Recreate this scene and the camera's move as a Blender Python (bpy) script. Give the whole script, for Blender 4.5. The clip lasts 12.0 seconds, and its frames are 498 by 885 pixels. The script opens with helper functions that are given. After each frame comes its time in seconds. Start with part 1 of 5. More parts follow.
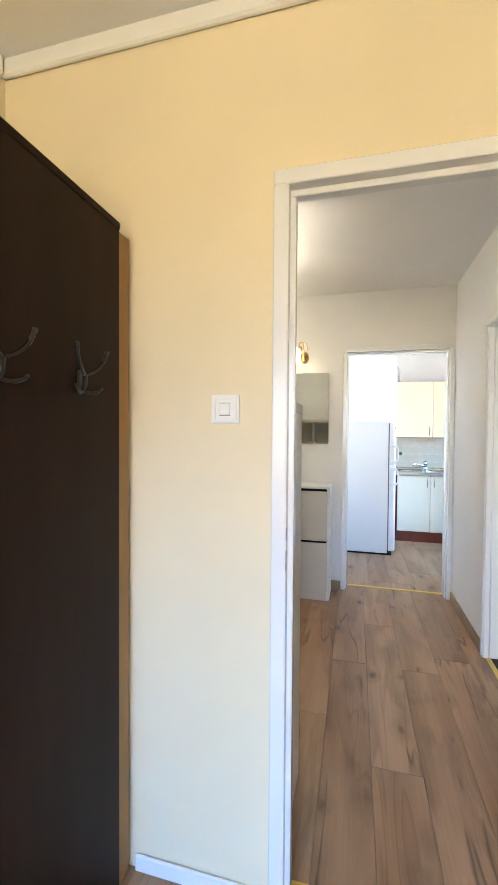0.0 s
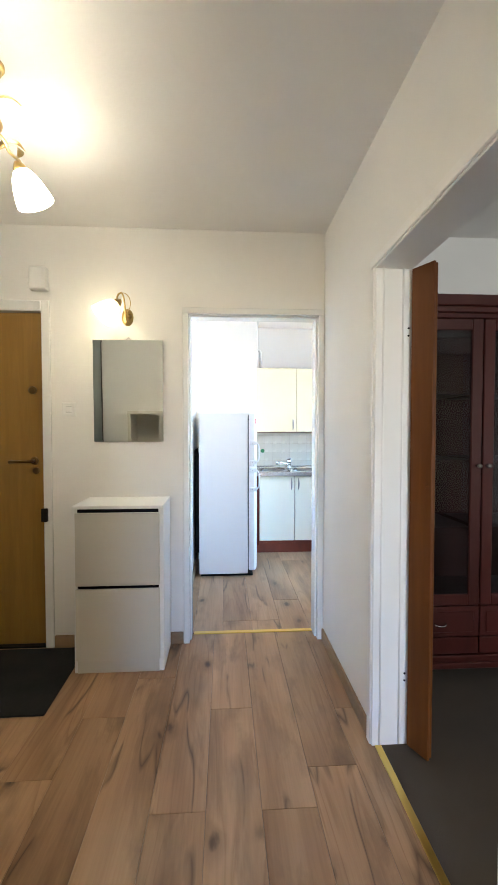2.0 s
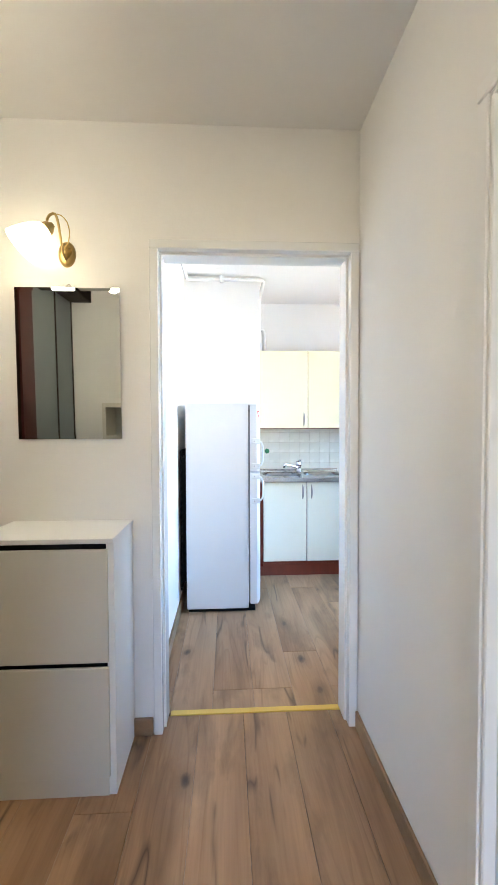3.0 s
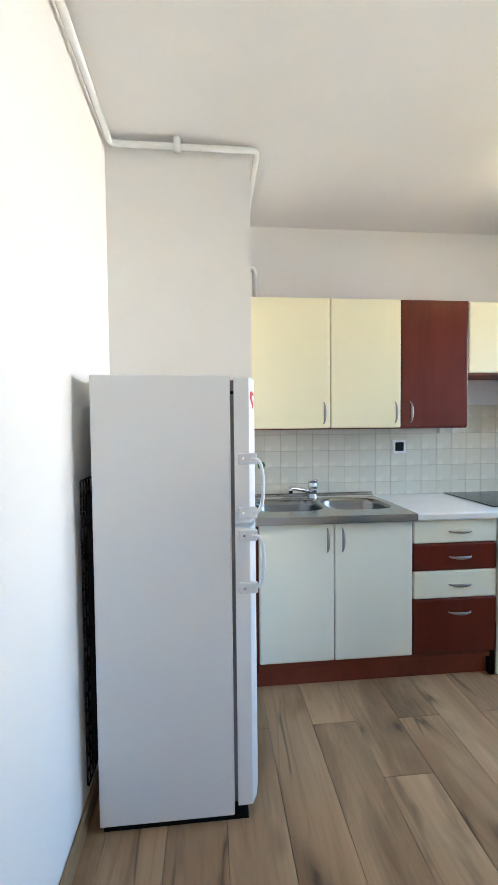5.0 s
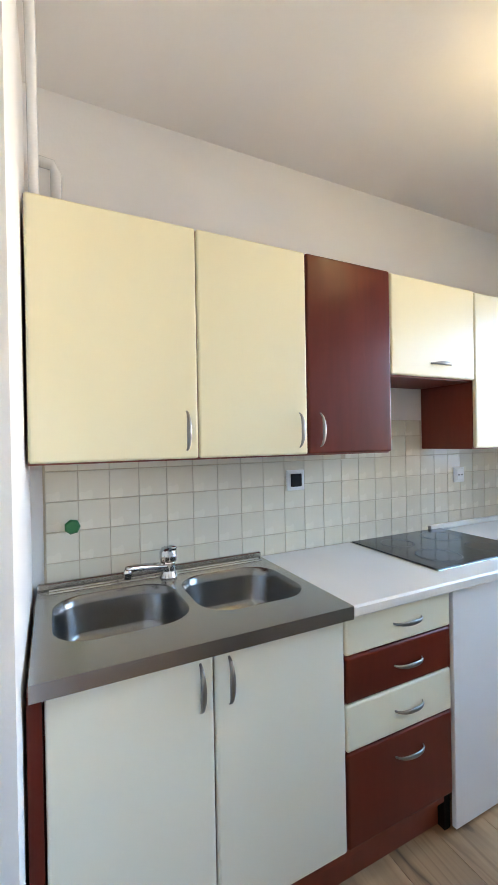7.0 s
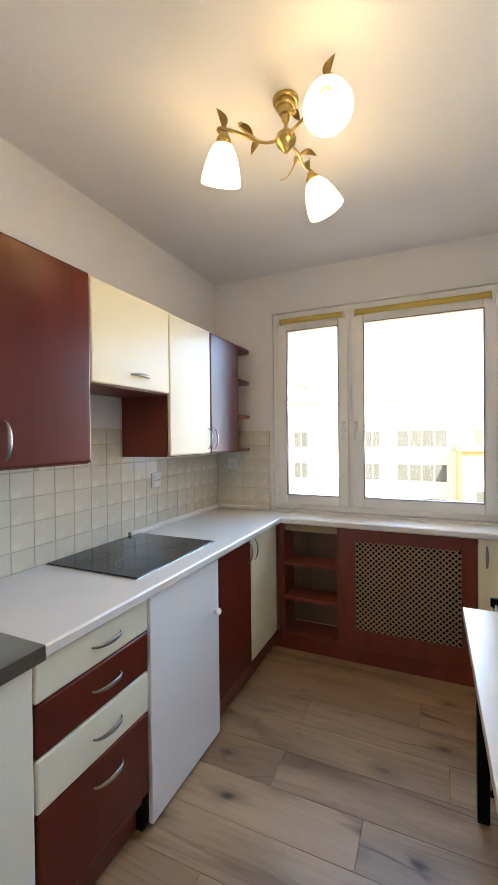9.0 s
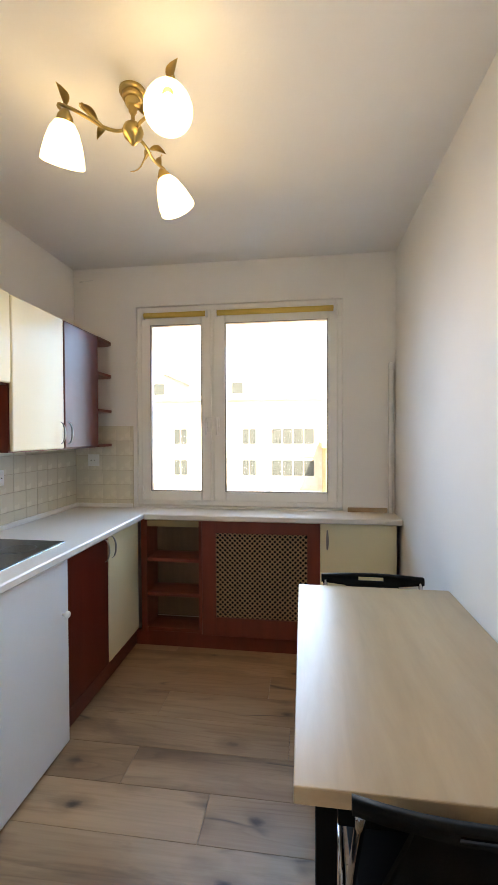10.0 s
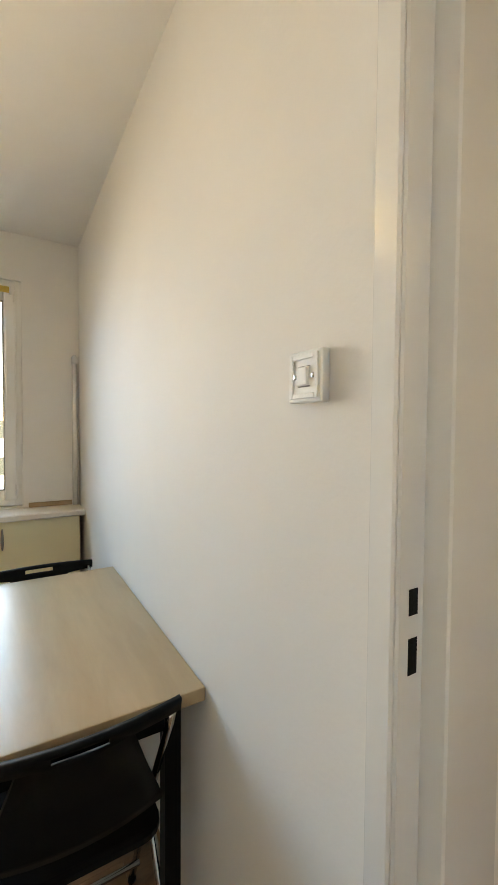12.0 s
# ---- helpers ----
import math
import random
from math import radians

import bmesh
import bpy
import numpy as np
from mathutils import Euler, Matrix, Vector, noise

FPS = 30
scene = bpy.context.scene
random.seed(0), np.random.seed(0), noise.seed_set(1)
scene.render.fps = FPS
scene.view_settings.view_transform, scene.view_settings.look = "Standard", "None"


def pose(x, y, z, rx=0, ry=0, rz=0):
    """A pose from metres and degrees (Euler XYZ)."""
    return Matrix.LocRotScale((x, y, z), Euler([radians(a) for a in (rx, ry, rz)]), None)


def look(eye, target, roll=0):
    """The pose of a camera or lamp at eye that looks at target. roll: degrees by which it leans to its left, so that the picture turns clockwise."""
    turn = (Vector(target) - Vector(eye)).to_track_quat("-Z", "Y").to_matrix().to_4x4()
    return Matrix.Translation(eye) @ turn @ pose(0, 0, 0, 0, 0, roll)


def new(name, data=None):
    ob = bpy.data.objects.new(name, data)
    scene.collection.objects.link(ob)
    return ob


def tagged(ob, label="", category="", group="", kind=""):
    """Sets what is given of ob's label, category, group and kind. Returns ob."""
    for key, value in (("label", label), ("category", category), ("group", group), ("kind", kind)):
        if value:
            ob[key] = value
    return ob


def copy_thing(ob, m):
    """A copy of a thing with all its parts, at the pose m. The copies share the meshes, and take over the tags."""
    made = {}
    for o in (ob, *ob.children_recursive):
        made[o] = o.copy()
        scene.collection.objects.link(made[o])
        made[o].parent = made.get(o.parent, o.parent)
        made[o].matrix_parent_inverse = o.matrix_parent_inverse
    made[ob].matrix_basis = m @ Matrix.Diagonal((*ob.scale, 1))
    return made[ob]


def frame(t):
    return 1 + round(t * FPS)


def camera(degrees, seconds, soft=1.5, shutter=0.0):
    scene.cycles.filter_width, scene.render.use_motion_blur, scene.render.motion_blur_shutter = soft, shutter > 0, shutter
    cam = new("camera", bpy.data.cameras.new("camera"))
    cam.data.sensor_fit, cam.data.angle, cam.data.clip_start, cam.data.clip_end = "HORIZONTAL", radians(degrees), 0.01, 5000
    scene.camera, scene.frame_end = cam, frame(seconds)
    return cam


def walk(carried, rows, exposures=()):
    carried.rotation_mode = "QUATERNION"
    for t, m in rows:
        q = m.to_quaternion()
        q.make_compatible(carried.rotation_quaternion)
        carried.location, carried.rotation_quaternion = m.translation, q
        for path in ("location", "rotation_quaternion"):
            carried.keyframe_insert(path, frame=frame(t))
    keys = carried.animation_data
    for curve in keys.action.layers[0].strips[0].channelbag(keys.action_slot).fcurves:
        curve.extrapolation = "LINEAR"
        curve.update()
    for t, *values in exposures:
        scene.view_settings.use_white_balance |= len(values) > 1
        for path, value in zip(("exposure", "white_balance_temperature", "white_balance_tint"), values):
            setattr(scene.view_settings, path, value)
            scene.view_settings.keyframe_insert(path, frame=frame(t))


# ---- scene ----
cam = camera(62.8, 12.0)
PATH = [
    (0, (-0.029, -0.322, 1.35), (-0.533, 1.613, 1.304), 0.4),
    (0.5, (-0.002, -0.186, 1.336), (-0.223, 1.801, 1.287), 0.0),
    (1, (-0.026, 0.093, 1.328), (-0.044, 2.092, 1.276), 0.0),
    (1.5, (0.012, 0.397, 1.326), (0.102, 2.394, 1.269), -0.0),
    (2, (0.118, 0.749, 1.334), (0.238, 2.744, 1.272), -0.0),
    (2.5, (0.156, 1.151, 1.297), (0.274, 3.147, 1.232), -0.0),
    (3, (0.183, 1.56, 1.299), (0.287, 3.556, 1.235), -0.2),
    (4.8, (0.223, 2.982, 1.31), (0.39, 4.974, 1.233), -0.6),
    (5, (0.264, 3.118, 1.315), (0.451, 5.108, 1.244), -0.6),
    (5.5, (0.315, 3.442, 1.32), (0.594, 5.422, 1.258), -0.6),
    (6, (0.352, 3.754, 1.339), (0.786, 5.706, 1.292), -0.5),
    (6.5, (0.426, 3.976, 1.339), (1.056, 5.874, 1.316), -0.6),
    (6.7, (0.468, 4.046, 1.345), (1.185, 5.913, 1.33), -0.8),
    (8.3, (0.565, 4.235, 1.404), (2.171, 5.426, 1.389), -0.9),
    (8.5, (0.563, 4.218, 1.402), (2.244, 5.302, 1.383), -0.8),
    (9, (0.568, 4.161, 1.396), (2.393, 4.978, 1.373), -0.6),
    (9.5, (0.571, 4.104, 1.399), (2.495, 4.65, 1.361), -0.5),
    (10, (0.564, 4.039, 1.384), (2.546, 4.301, 1.344), -0.2),
    (10.5, (0.539, 3.978, 1.381), (2.538, 3.945, 1.325), -0.2),
    (11, (0.506, 3.938, 1.367), (2.474, 3.581, 1.313), 0.2),
    (11.5, (0.45, 3.899, 1.377), (2.33, 3.219, 1.311), 0.4),
    (12, (0.404, 3.862, 1.377), (2.123, 2.842, 1.31), 0.4),
]
walk(cam, [(t, look(eye, target, roll)) for t, eye, target, roll in PATH],
     [(0.0, 3.40, 6900, 11), (0.5, 3.28, 6750, 11), (1.0, 3.14, 6750, 10), (1.5, 3.26, 7150, 12), (2.0, 3.40, 6750, 10), (2.5, 3.47, 6800, 11), (3.0, 3.41, 6750, 11),
      (5.0, 2.60, 7600, 11), (6.5, 2.64, 8000, 13), (8.5, 2.40, 8900, 20), (9.5, 2.25, 9300, 20), (10.5, 2.19, 10000, 18), (12.0, 2.24, 11200, 14)])

# ---- world and light ----
world = bpy.data.worlds.new("world")
scene.world = world
world.use_nodes = True
wn = world.node_tree
sky = wn.nodes.new("ShaderNodeTexSky")
sky.sky_type, sky.sun_disc = "NISHITA", False
sky.dust_density = 1.5
sky.sun_elevation, sky.sun_rotation = radians(42), radians(250)
wn.nodes["Background"].inputs[1].default_value = 0.15
wn.links.new(sky.outputs[0], wn.nodes["Background"].inputs[0])

sun = new("sun", bpy.data.lights.new("sun", "SUN"))
sun.data.energy, sun.data.angle, sun.data.color = 5.0, radians(0.5), (1.0, 0.95, 0.88)
sun.matrix_world = look((-20, -8, 20), (0, 0, 0))


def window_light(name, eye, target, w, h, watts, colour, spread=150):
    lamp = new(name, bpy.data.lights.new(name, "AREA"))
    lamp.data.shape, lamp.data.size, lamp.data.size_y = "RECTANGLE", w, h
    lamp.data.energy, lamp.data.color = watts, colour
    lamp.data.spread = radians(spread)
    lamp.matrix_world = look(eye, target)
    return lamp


SKY = (0.20, 0.50, 1.0)
FACADE_LIGHT = (1.0, 0.93, 0.76)
window_light("skylight_kitchen", (3.50, 4.47, 1.62), (0.5, 4.47, 0.10), 1.25, 1.2, 8.2, SKY, 112)
window_light("facade_light_kitchen", (3.505, 4.47, 1.60), (0.5, 4.47, 1.95), 1.25, 1.2, 2.3, FACADE_LIGHT, 60)
window_light("daylight_bedroom", (-0.1, -3.05, 1.5), (-0.1, 0.5, -0.5), 1.4, 1.2, 3.3, (0.13, 0.42, 1.0), 66)
# warm fill added at the unseen bedroom window to brighten the upper yellow wall
window_light("warm_fill_bedroom", (-0.1, -3.04, 1.5), (-0.1, 0.8, 2.3), 1.4, 1.2, 1.75, (1.0, 0.86, 0.60), 90)
window_light("daylight_lounge", (1.9, -1.55, 1.5), (2.0, 2.0, 0.6), 1.4, 1.2, 4.3, (0.9, 0.95, 1.0))

# ---- materials ----


def nodes_of(name):
    m = bpy.data.materials.new(name)
    m.use_nodes = True
    nt = m.node_tree
    return m, nt, nt.nodes["Principled BSDF"]


def mix_rgb(nt, kind, fac, a, b):
    n = nt.nodes.new("ShaderNodeMix")
    n.data_type, n.blend_type = "RGBA", kind
    for sock, val in ((n.inputs[0], fac), (n.inputs[6], a), (n.inputs[7], b)):
        if isinstance(val, bpy.types.NodeSocket):
            nt.links.new(val, sock)
        else:
            sock.default_value = val if not isinstance(val, tuple) else (*val, 1)
    return n.outputs[2]


def coords(nt, scale=(1, 1, 1), shift_random=False):
    tc = nt.nodes.new("ShaderNodeTexCoord")
    mp = nt.nodes.new("ShaderNodeMapping")
    mp.inputs["Scale"].default_value = scale
    src = tc.outputs["Object"]
    if shift_random:
        oi = nt.nodes.new("ShaderNodeObjectInfo")
        mul = nt.nodes.new("ShaderNodeMath")
        mul.operation = "MULTIPLY"
        mul.inputs[1].default_value = 57.0
        nt.links.new(oi.outputs["Random"], mul.inputs[0])
        add = nt.nodes.new("ShaderNodeVectorMath")
        add.operation = "ADD"
        nt.links.new(src, add.inputs[0])
        nt.links.new(mul.outputs[0], add.inputs[1])
        src = add.outputs[0]
    nt.links.new(src, mp.inputs[0])
    return mp.outputs[0]


def noise_tex(nt, vec, scale, detail=3.0, rough=0.55, distort=0.0):
    n = nt.nodes.new("ShaderNodeTexNoise")
    n.inputs["Scale"].default_value = scale
    n.inputs["Detail"].default_value = detail
    n.inputs["Roughness"].default_value = rough
    n.inputs["Distortion"].default_value = distort
    nt.links.new(vec, n.inputs["Vector"])
    return n.outputs[0]


def ramp(nt, src, stops):
    r = nt.nodes.new("ShaderNodeValToRGB")
    e = r.color_ramp.elements
    while len(e) < len(stops):
        e.new(0.5)
    for el, (p, c) in zip(e, stops):
        el.position = p
        el.color = (*c, 1) if isinstance(c, tuple) else (c, c, c, 1)
    nt.links.new(src, r.inputs[0])
    return r.outputs[0]


def bump(nt, bsdf, height, strength, dist=0.002):
    b = nt.nodes.new("ShaderNodeBump")
    b.inputs["Strength"].default_value, b.inputs["Distance"].default_value = strength, dist
    nt.links.new(height, b.inputs["Height"])
    nt.links.new(b.outputs[0], bsdf.inputs["Normal"])


def paint(name, colour, rough=0.6, vary=0.06, grain=140.0, relief=0.15, metal=0.0, coat=0.0, pieces=0.0):
    """A surface of one colour with soft stains and a fine grain."""
    m, nt, p = nodes_of(name)
    v = coords(nt)
    big, fine = noise_tex(nt, v, 1.7, 4), noise_tex(nt, v, grain, 2)
    dark = tuple(c * (1 - vary) for c in colour)
    light = tuple(min(1, c * (1 + vary * 0.6)) for c in colour)
    col = ramp(nt, big, [(0.3, dark), (0.7, light)])
    if pieces:
        oi = nt.nodes.new("ShaderNodeObjectInfo")
        col = mix_rgb(nt, "MULTIPLY", 1.0, col, ramp(nt, oi.outputs["Random"], [(0.0, (1 - pieces, 1 - pieces * 1.1, 1 - pieces * 1.5)), (1.0, (1.0, 1.0, 1.0))]))
    nt.links.new(col, p.inputs["Base Color"])
    p.inputs["Metallic"].default_value = metal
    p.inputs["Coat Weight"].default_value = coat
    p.inputs["Coat Roughness"].default_value = 0.12
    rr = ramp(nt, noise_tex(nt, v, 6.0, 3), [(0.3, max(0, rough - vary * 0.3)), (0.7, min(1, rough + vary * 0.3))])
    nt.links.new(rr, p.inputs["Roughness"])
    if relief:
        bump(nt, p, fine, relief)
    return m


def plank_wood(name):
    m, nt, p = nodes_of(name)
    v = coords(nt, (1, 1, 1), True)

    def stretched(sx, sy):
        mp = nt.nodes.new("ShaderNodeMapping")
        mp.inputs["Scale"].default_value = (sx, sy, sx)
        nt.links.new(v, mp.inputs[0])
        return mp.outputs[0]

    tone = noise_tex(nt, stretched(3.2, 0.5), 1.3, 3, 0.5, 0.6)
    col = ramp(nt, tone, [(0.30, (0.268, 0.144, 0.075)), (0.47, (0.405, 0.236, 0.129)), (0.66, (0.492, 0.302, 0.172))])
    # flowing year rings
    figure = noise_tex(nt, stretched(5.0, 0.42), 1.5, 2, 0.4, 0.9)
    rings = nt.nodes.new("ShaderNodeMath")
    rings.operation = "MULTIPLY"
    rings.inputs[1].default_value = 7.0
    nt.links.new(figure, rings.inputs[0])
    frac = nt.nodes.new("ShaderNodeMath")
    frac.operation = "FRACT"
    nt.links.new(rings.outputs[0], frac.inputs[0])
    lines = ramp(nt, frac.outputs[0], [(0.0, (0.60, 0.54, 0.48)), (0.10, (1.0, 1.0, 1.0)), (0.75, (1.0, 1.0, 1.0)), (1.0, (0.70, 0.64, 0.58))])
    where = ramp(nt, noise_tex(nt, stretched(2.6, 0.7), 1.2, 2), [(0.42, 0.06), (0.60, 0.60)])
    col = mix_rgb(nt, "MULTIPLY", where, col, lines)
    fine = noise_tex(nt, stretched(26.0, 0.9), 4.0, 5, 0.6, 0.2)
    col = mix_rgb(nt, "MULTIPLY", 0.40, col, ramp(nt, fine, [(0.3, (0.72, 0.69, 0.66)), (0.6, (1.0, 1.0, 1.0))]))
    # soft brown flames and narrow dark cracks, broken along the board
    flame = ramp(nt, noise_tex(nt, stretched(4.2, 0.95), 1.5, 5, 0.60, 0.5), [(0.52, 0.0), (0.60, 0.30), (0.74, 0.72)])
    col = mix_rgb(nt, "MIX", flame, col, (0.140, 0.078, 0.042))
    vein = nt.nodes.new("ShaderNodeMath")
    vein.operation = "SUBTRACT"
    vein.inputs[1].default_value = 0.5
    nt.links.new(noise_tex(nt, stretched(3.4, 0.45), 1.3, 3, 0.45, 0.2), vein.inputs[0])
    size = nt.nodes.new("ShaderNodeMath")
    size.operation = "ABSOLUTE"
    nt.links.new(vein.outputs[0], size.inputs[0])
    crack = ramp(nt, size.outputs[0], [(0.0, 0.80), (0.006, 0.45), (0.020, 0.0)])
    patch = ramp(nt, noise_tex(nt, stretched(3.0, 1.5), 1.6, 2), [(0.52, 0.0), (0.60, 1.0)])
    both = nt.nodes.new("ShaderNodeMath")
    both.operation = "MULTIPLY"
    nt.links.new(crack, both.inputs[0])
    nt.links.new(patch, both.inputs[1])
    col = mix_rgb(nt, "MIX", both.outputs[0], col, (0.070, 0.038, 0.022))
    # small knots with a frayed rim
    vo = nt.nodes.new("ShaderNodeTexVoronoi")
    vo.inputs["Scale"].default_value = 1.0
    nt.links.new(stretched(6.2, 3.4), vo.inputs["Vector"])
    rim = nt.nodes.new("ShaderNodeMath")
    rim.operation = "MULTIPLY_ADD"
    rim.inputs[1].default_value = 0.14
    nt.links.new(noise_tex(nt, stretched(30.0, 12.0), 1.5, 3), rim.inputs[0])
    nt.links.new(vo.outputs["Distance"], rim.inputs[2])
    knot = ramp(nt, rim.outputs[0], [(0.10, 0.95), (0.15, 0.6), (0.21, 0.0)])
    sparse = ramp(nt, noise_tex(nt, stretched(1.7, 1.0), 2.3, 1), [(0.45, 0.0), (0.49, 1.0)])
    few = nt.nodes.new("ShaderNodeMath")
    few.operation = "MULTIPLY"
    nt.links.new(knot, few.inputs[0])
    nt.links.new(sparse, few.inputs[1])
    halo = nt.nodes.new("ShaderNodeMath")
    halo.operation = "MULTIPLY"
    nt.links.new(ramp(nt, rim.outputs[0], [(0.12, 0.62), (0.42, 0.0)]), halo.inputs[0])
    nt.links.new(sparse, halo.inputs[1])
    col = mix_rgb(nt, "MIX", halo.outputs[0], col, (0.150, 0.082, 0.044))
    col = mix_rgb(nt, "MIX", few.outputs[0], col, (0.055, 0.030, 0.019))
    oi = nt.nodes.new("ShaderNodeObjectInfo")
    col = mix_rgb(nt, "MULTIPLY", 1.0, col, ramp(nt, oi.outputs["Random"], [(0.0, (0.84, 0.83, 0.82)), (1.0, (1.06, 1.06, 1.06))]))
    nt.links.new(col, p.inputs["Base Color"])
    nt.links.new(ramp(nt, fine, [(0.2, 0.40), (0.8, 0.28)]), p.inputs["Roughness"])
    p.inputs["Specular IOR Level"].default_value = 0.36
    bump(nt, p, fine, 0.10, 0.001)
    return m


def veneer(name, dark, light, along=(0.8, 9.0, 9.0), rough=0.4, coat=0.0, contrast=1.0):
    m, nt, p = nodes_of(name)
    v = coords(nt, along)
    g = noise_tex(nt, v, 3.5, 7, 0.6, 0.5)
    b = noise_tex(nt, v, 0.8, 2, 0.5, 0.3)
    c1 = ramp(nt, b, [(0.3, dark), (0.7, light)])
    c2 = ramp(nt, g, [(0.3, (0.82, 0.80, 0.78)), (0.7, (1.04, 1.04, 1.04))])
    nt.links.new(mix_rgb(nt, "MULTIPLY", contrast, c1, c2), p.inputs["Base Color"])
    p.inputs["Roughness"].default_value = rough
    p.inputs["Coat Weight"].default_value = coat
    p.inputs["Coat Roughness"].default_value = 0.15
    bump(nt, p, g, 0.06, 0.001)
    return m


def glowing(name, colour, strength):
    m, nt, p = nodes_of(name)
    p.inputs["Base Color"].default_value = (0.9, 0.88, 0.82, 1)
    p.inputs["Roughness"].default_value = 0.3
    v = coords(nt)
    marble = ramp(nt, noise_tex(nt, v, 22.0, 4, 0.6, 2.0), [(0.35, (colour[0] * 0.85, colour[1] * 0.84, colour[2] * 0.72)), (0.6, colour)])
    nt.links.new(marble, p.inputs["Emission Color"])
    p.inputs["Emission Strength"].default_value = strength
    return m


def pane_glass(name, tint=(1, 1, 1), rough=0.0):
    m, nt, p = nodes_of(name)
    nt.nodes.remove(p)
    tr, gl = nt.nodes.new("ShaderNodeBsdfTransparent"), nt.nodes.new("ShaderNodeBsdfGlossy")
    tr.inputs[0].default_value = (*tint, 1)
    gl.inputs["Roughness"].default_value = rough
    fr = nt.nodes.new("ShaderNodeFresnel")
    fr.inputs[0].default_value = 1.5
    mx = nt.nodes.new("ShaderNodeMixShader")
    nt.links.new(fr.outputs[0], mx.inputs[0])
    nt.links.new(tr.outputs[0], mx.inputs[1])
    nt.links.new(gl.outputs[0], mx.inputs[2])
    nt.links.new(mx.outputs[0], nt.nodes["Material Output"].inputs[0])
    return m


M_WHITE = paint("white_wall_paint", (0.80, 0.785, 0.76), 0.75, 0.03, 90, 0.22)
M_CEIL = paint("ceiling_paint", (0.80, 0.785, 0.765), 0.85, 0.03, 60, 0.25)
M_YELLOW = paint("yellow_wall_paint", (0.80, 0.69, 0.49), 0.75, 0.05, 90, 0.22)
M_GLOSS = paint("white_gloss_paint", (0.80, 0.80, 0.79), 0.22, 0.03, 35, 0.10, coat=0.3)
M_SATIN = paint("white_satin_paint", (0.80, 0.79, 0.775), 0.55, 0.03, 35, 0.10)
M_PLANK = plank_wood("oak_laminate")
M_SCREED = paint("dark_joint", (0.05, 0.035, 0.025), 0.9)
M_CARPET = paint("dark_carpet", (0.055, 0.041, 0.030), 0.95, 0.15, 400, 0.8)
M_BASE = veneer("brown_skirting", (0.25, 0.155, 0.083), (0.33, 0.208, 0.117), (5, 5, 9), 0.45)
M_BRASS = paint("brass_strip", (0.80, 0.56, 0.16), 0.3, 0.08, 50, 0.05, metal=1.0)
M_GOLD = paint("aged_brass", (0.52, 0.37, 0.15), 0.32, 0.15, 60, 0.1, metal=1.0)
M_CREAM = paint("cream_front", (0.80, 0.73, 0.50), 0.42, 0.006, 120, 0.03, coat=0.2)
M_DRAWER = paint("pale_cream_front", (0.80, 0.755, 0.585), 0.36, 0.006, 120, 0.03)
M_IVORY = paint("ivory_front", (0.80, 0.775, 0.645), 0.38, 0.006, 120, 0.03)
M_RED = veneer("mahogany_front", (0.110, 0.0135, 0.0065), (0.146, 0.020, 0.010), (6, 6, 0.7), 0.38, 0.42)
M_RED.node_tree.nodes["Principled BSDF"].inputs["Coat Roughness"].default_value = 0.23
M_RED.node_tree.nodes["Principled BSDF"].inputs["Specular IOR Level"].default_value = 0.12
M_REDFRAME = veneer("mahogany_frame", (0.17, 0.030, 0.015), (0.225, 0.042, 0.021), (6, 6, 0.7), 0.35, 0.0)
M_WHITEBOARD = paint("white_board", (0.80, 0.795, 0.78), 0.38, 0.006, 120, 0.03)
M_FLAP = paint("greige_front", (0.61, 0.58, 0.51), 0.40, 0.01, 120, 0.03)
M_BRICK = paint("beige_brick", (0.52, 0.42, 0.25), 0.85, 0.1)
M_TOP = paint("light_worktop", (0.74, 0.70, 0.65), 0.35, 0.05, 260, 0.06)
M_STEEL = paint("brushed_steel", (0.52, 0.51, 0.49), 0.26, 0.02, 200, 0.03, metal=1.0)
# the sink's steel again, darkened for the shade down in the bowls
M_BOWL = paint("shaded_bowl_steel", (0.24, 0.236, 0.23), 0.24, 0.02, 200, 0.03, metal=1.0)
M_CHROME = paint("chrome", (0.56, 0.56, 0.575), 0.12, 0.05, 80, 0.0, metal=1.0)
M_NICKEL = paint("satin_nickel", (0.29, 0.278, 0.26), 0.33, 0.08, 80, 0.0, metal=1.0)
M_TILE = paint("cream_tile", (0.73, 0.685, 0.565), 0.26, 0.09, 25, 0.08, coat=0.25, pieces=0.05)
M_GROUT = paint("grey_grout", (0.55, 0.47, 0.35), 0.9, 0.15)
M_HOB = paint("black_glass", (0.012, 0.012, 0.013), 0.14, 0.1, 80, 0.0)
M_FRIDGE = paint("white_enamel", (0.72, 0.735, 0.75), 0.33, 0.004, 420, 0.06)
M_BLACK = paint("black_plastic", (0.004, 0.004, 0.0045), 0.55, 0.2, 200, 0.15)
M_HOOK = paint("black_hook_metal", (0.012, 0.011, 0.011), 0.28, 0.1, 90, 0.0)
M_BRONZE = paint("dark_bronze", (0.20, 0.125, 0.05), 0.36, 0.12, 60, 0.05, metal=1.0)
M_MAT = paint("black_mat", (0.006, 0.006, 0.0065), 0.95, 0.3, 300, 1.0)
M_PLASTIC = paint("white_plastic", (0.82, 0.82, 0.80), 0.35, 0.03, 60, 0.0)
M_PVC = paint("white_window_plastic", (0.84, 0.83, 0.80), 0.30, 0.03, 60, 0.0)
M_BLIND = paint("yellow_blind", (0.72, 0.50, 0.12), 0.7, 0.08, 300, 0.3)
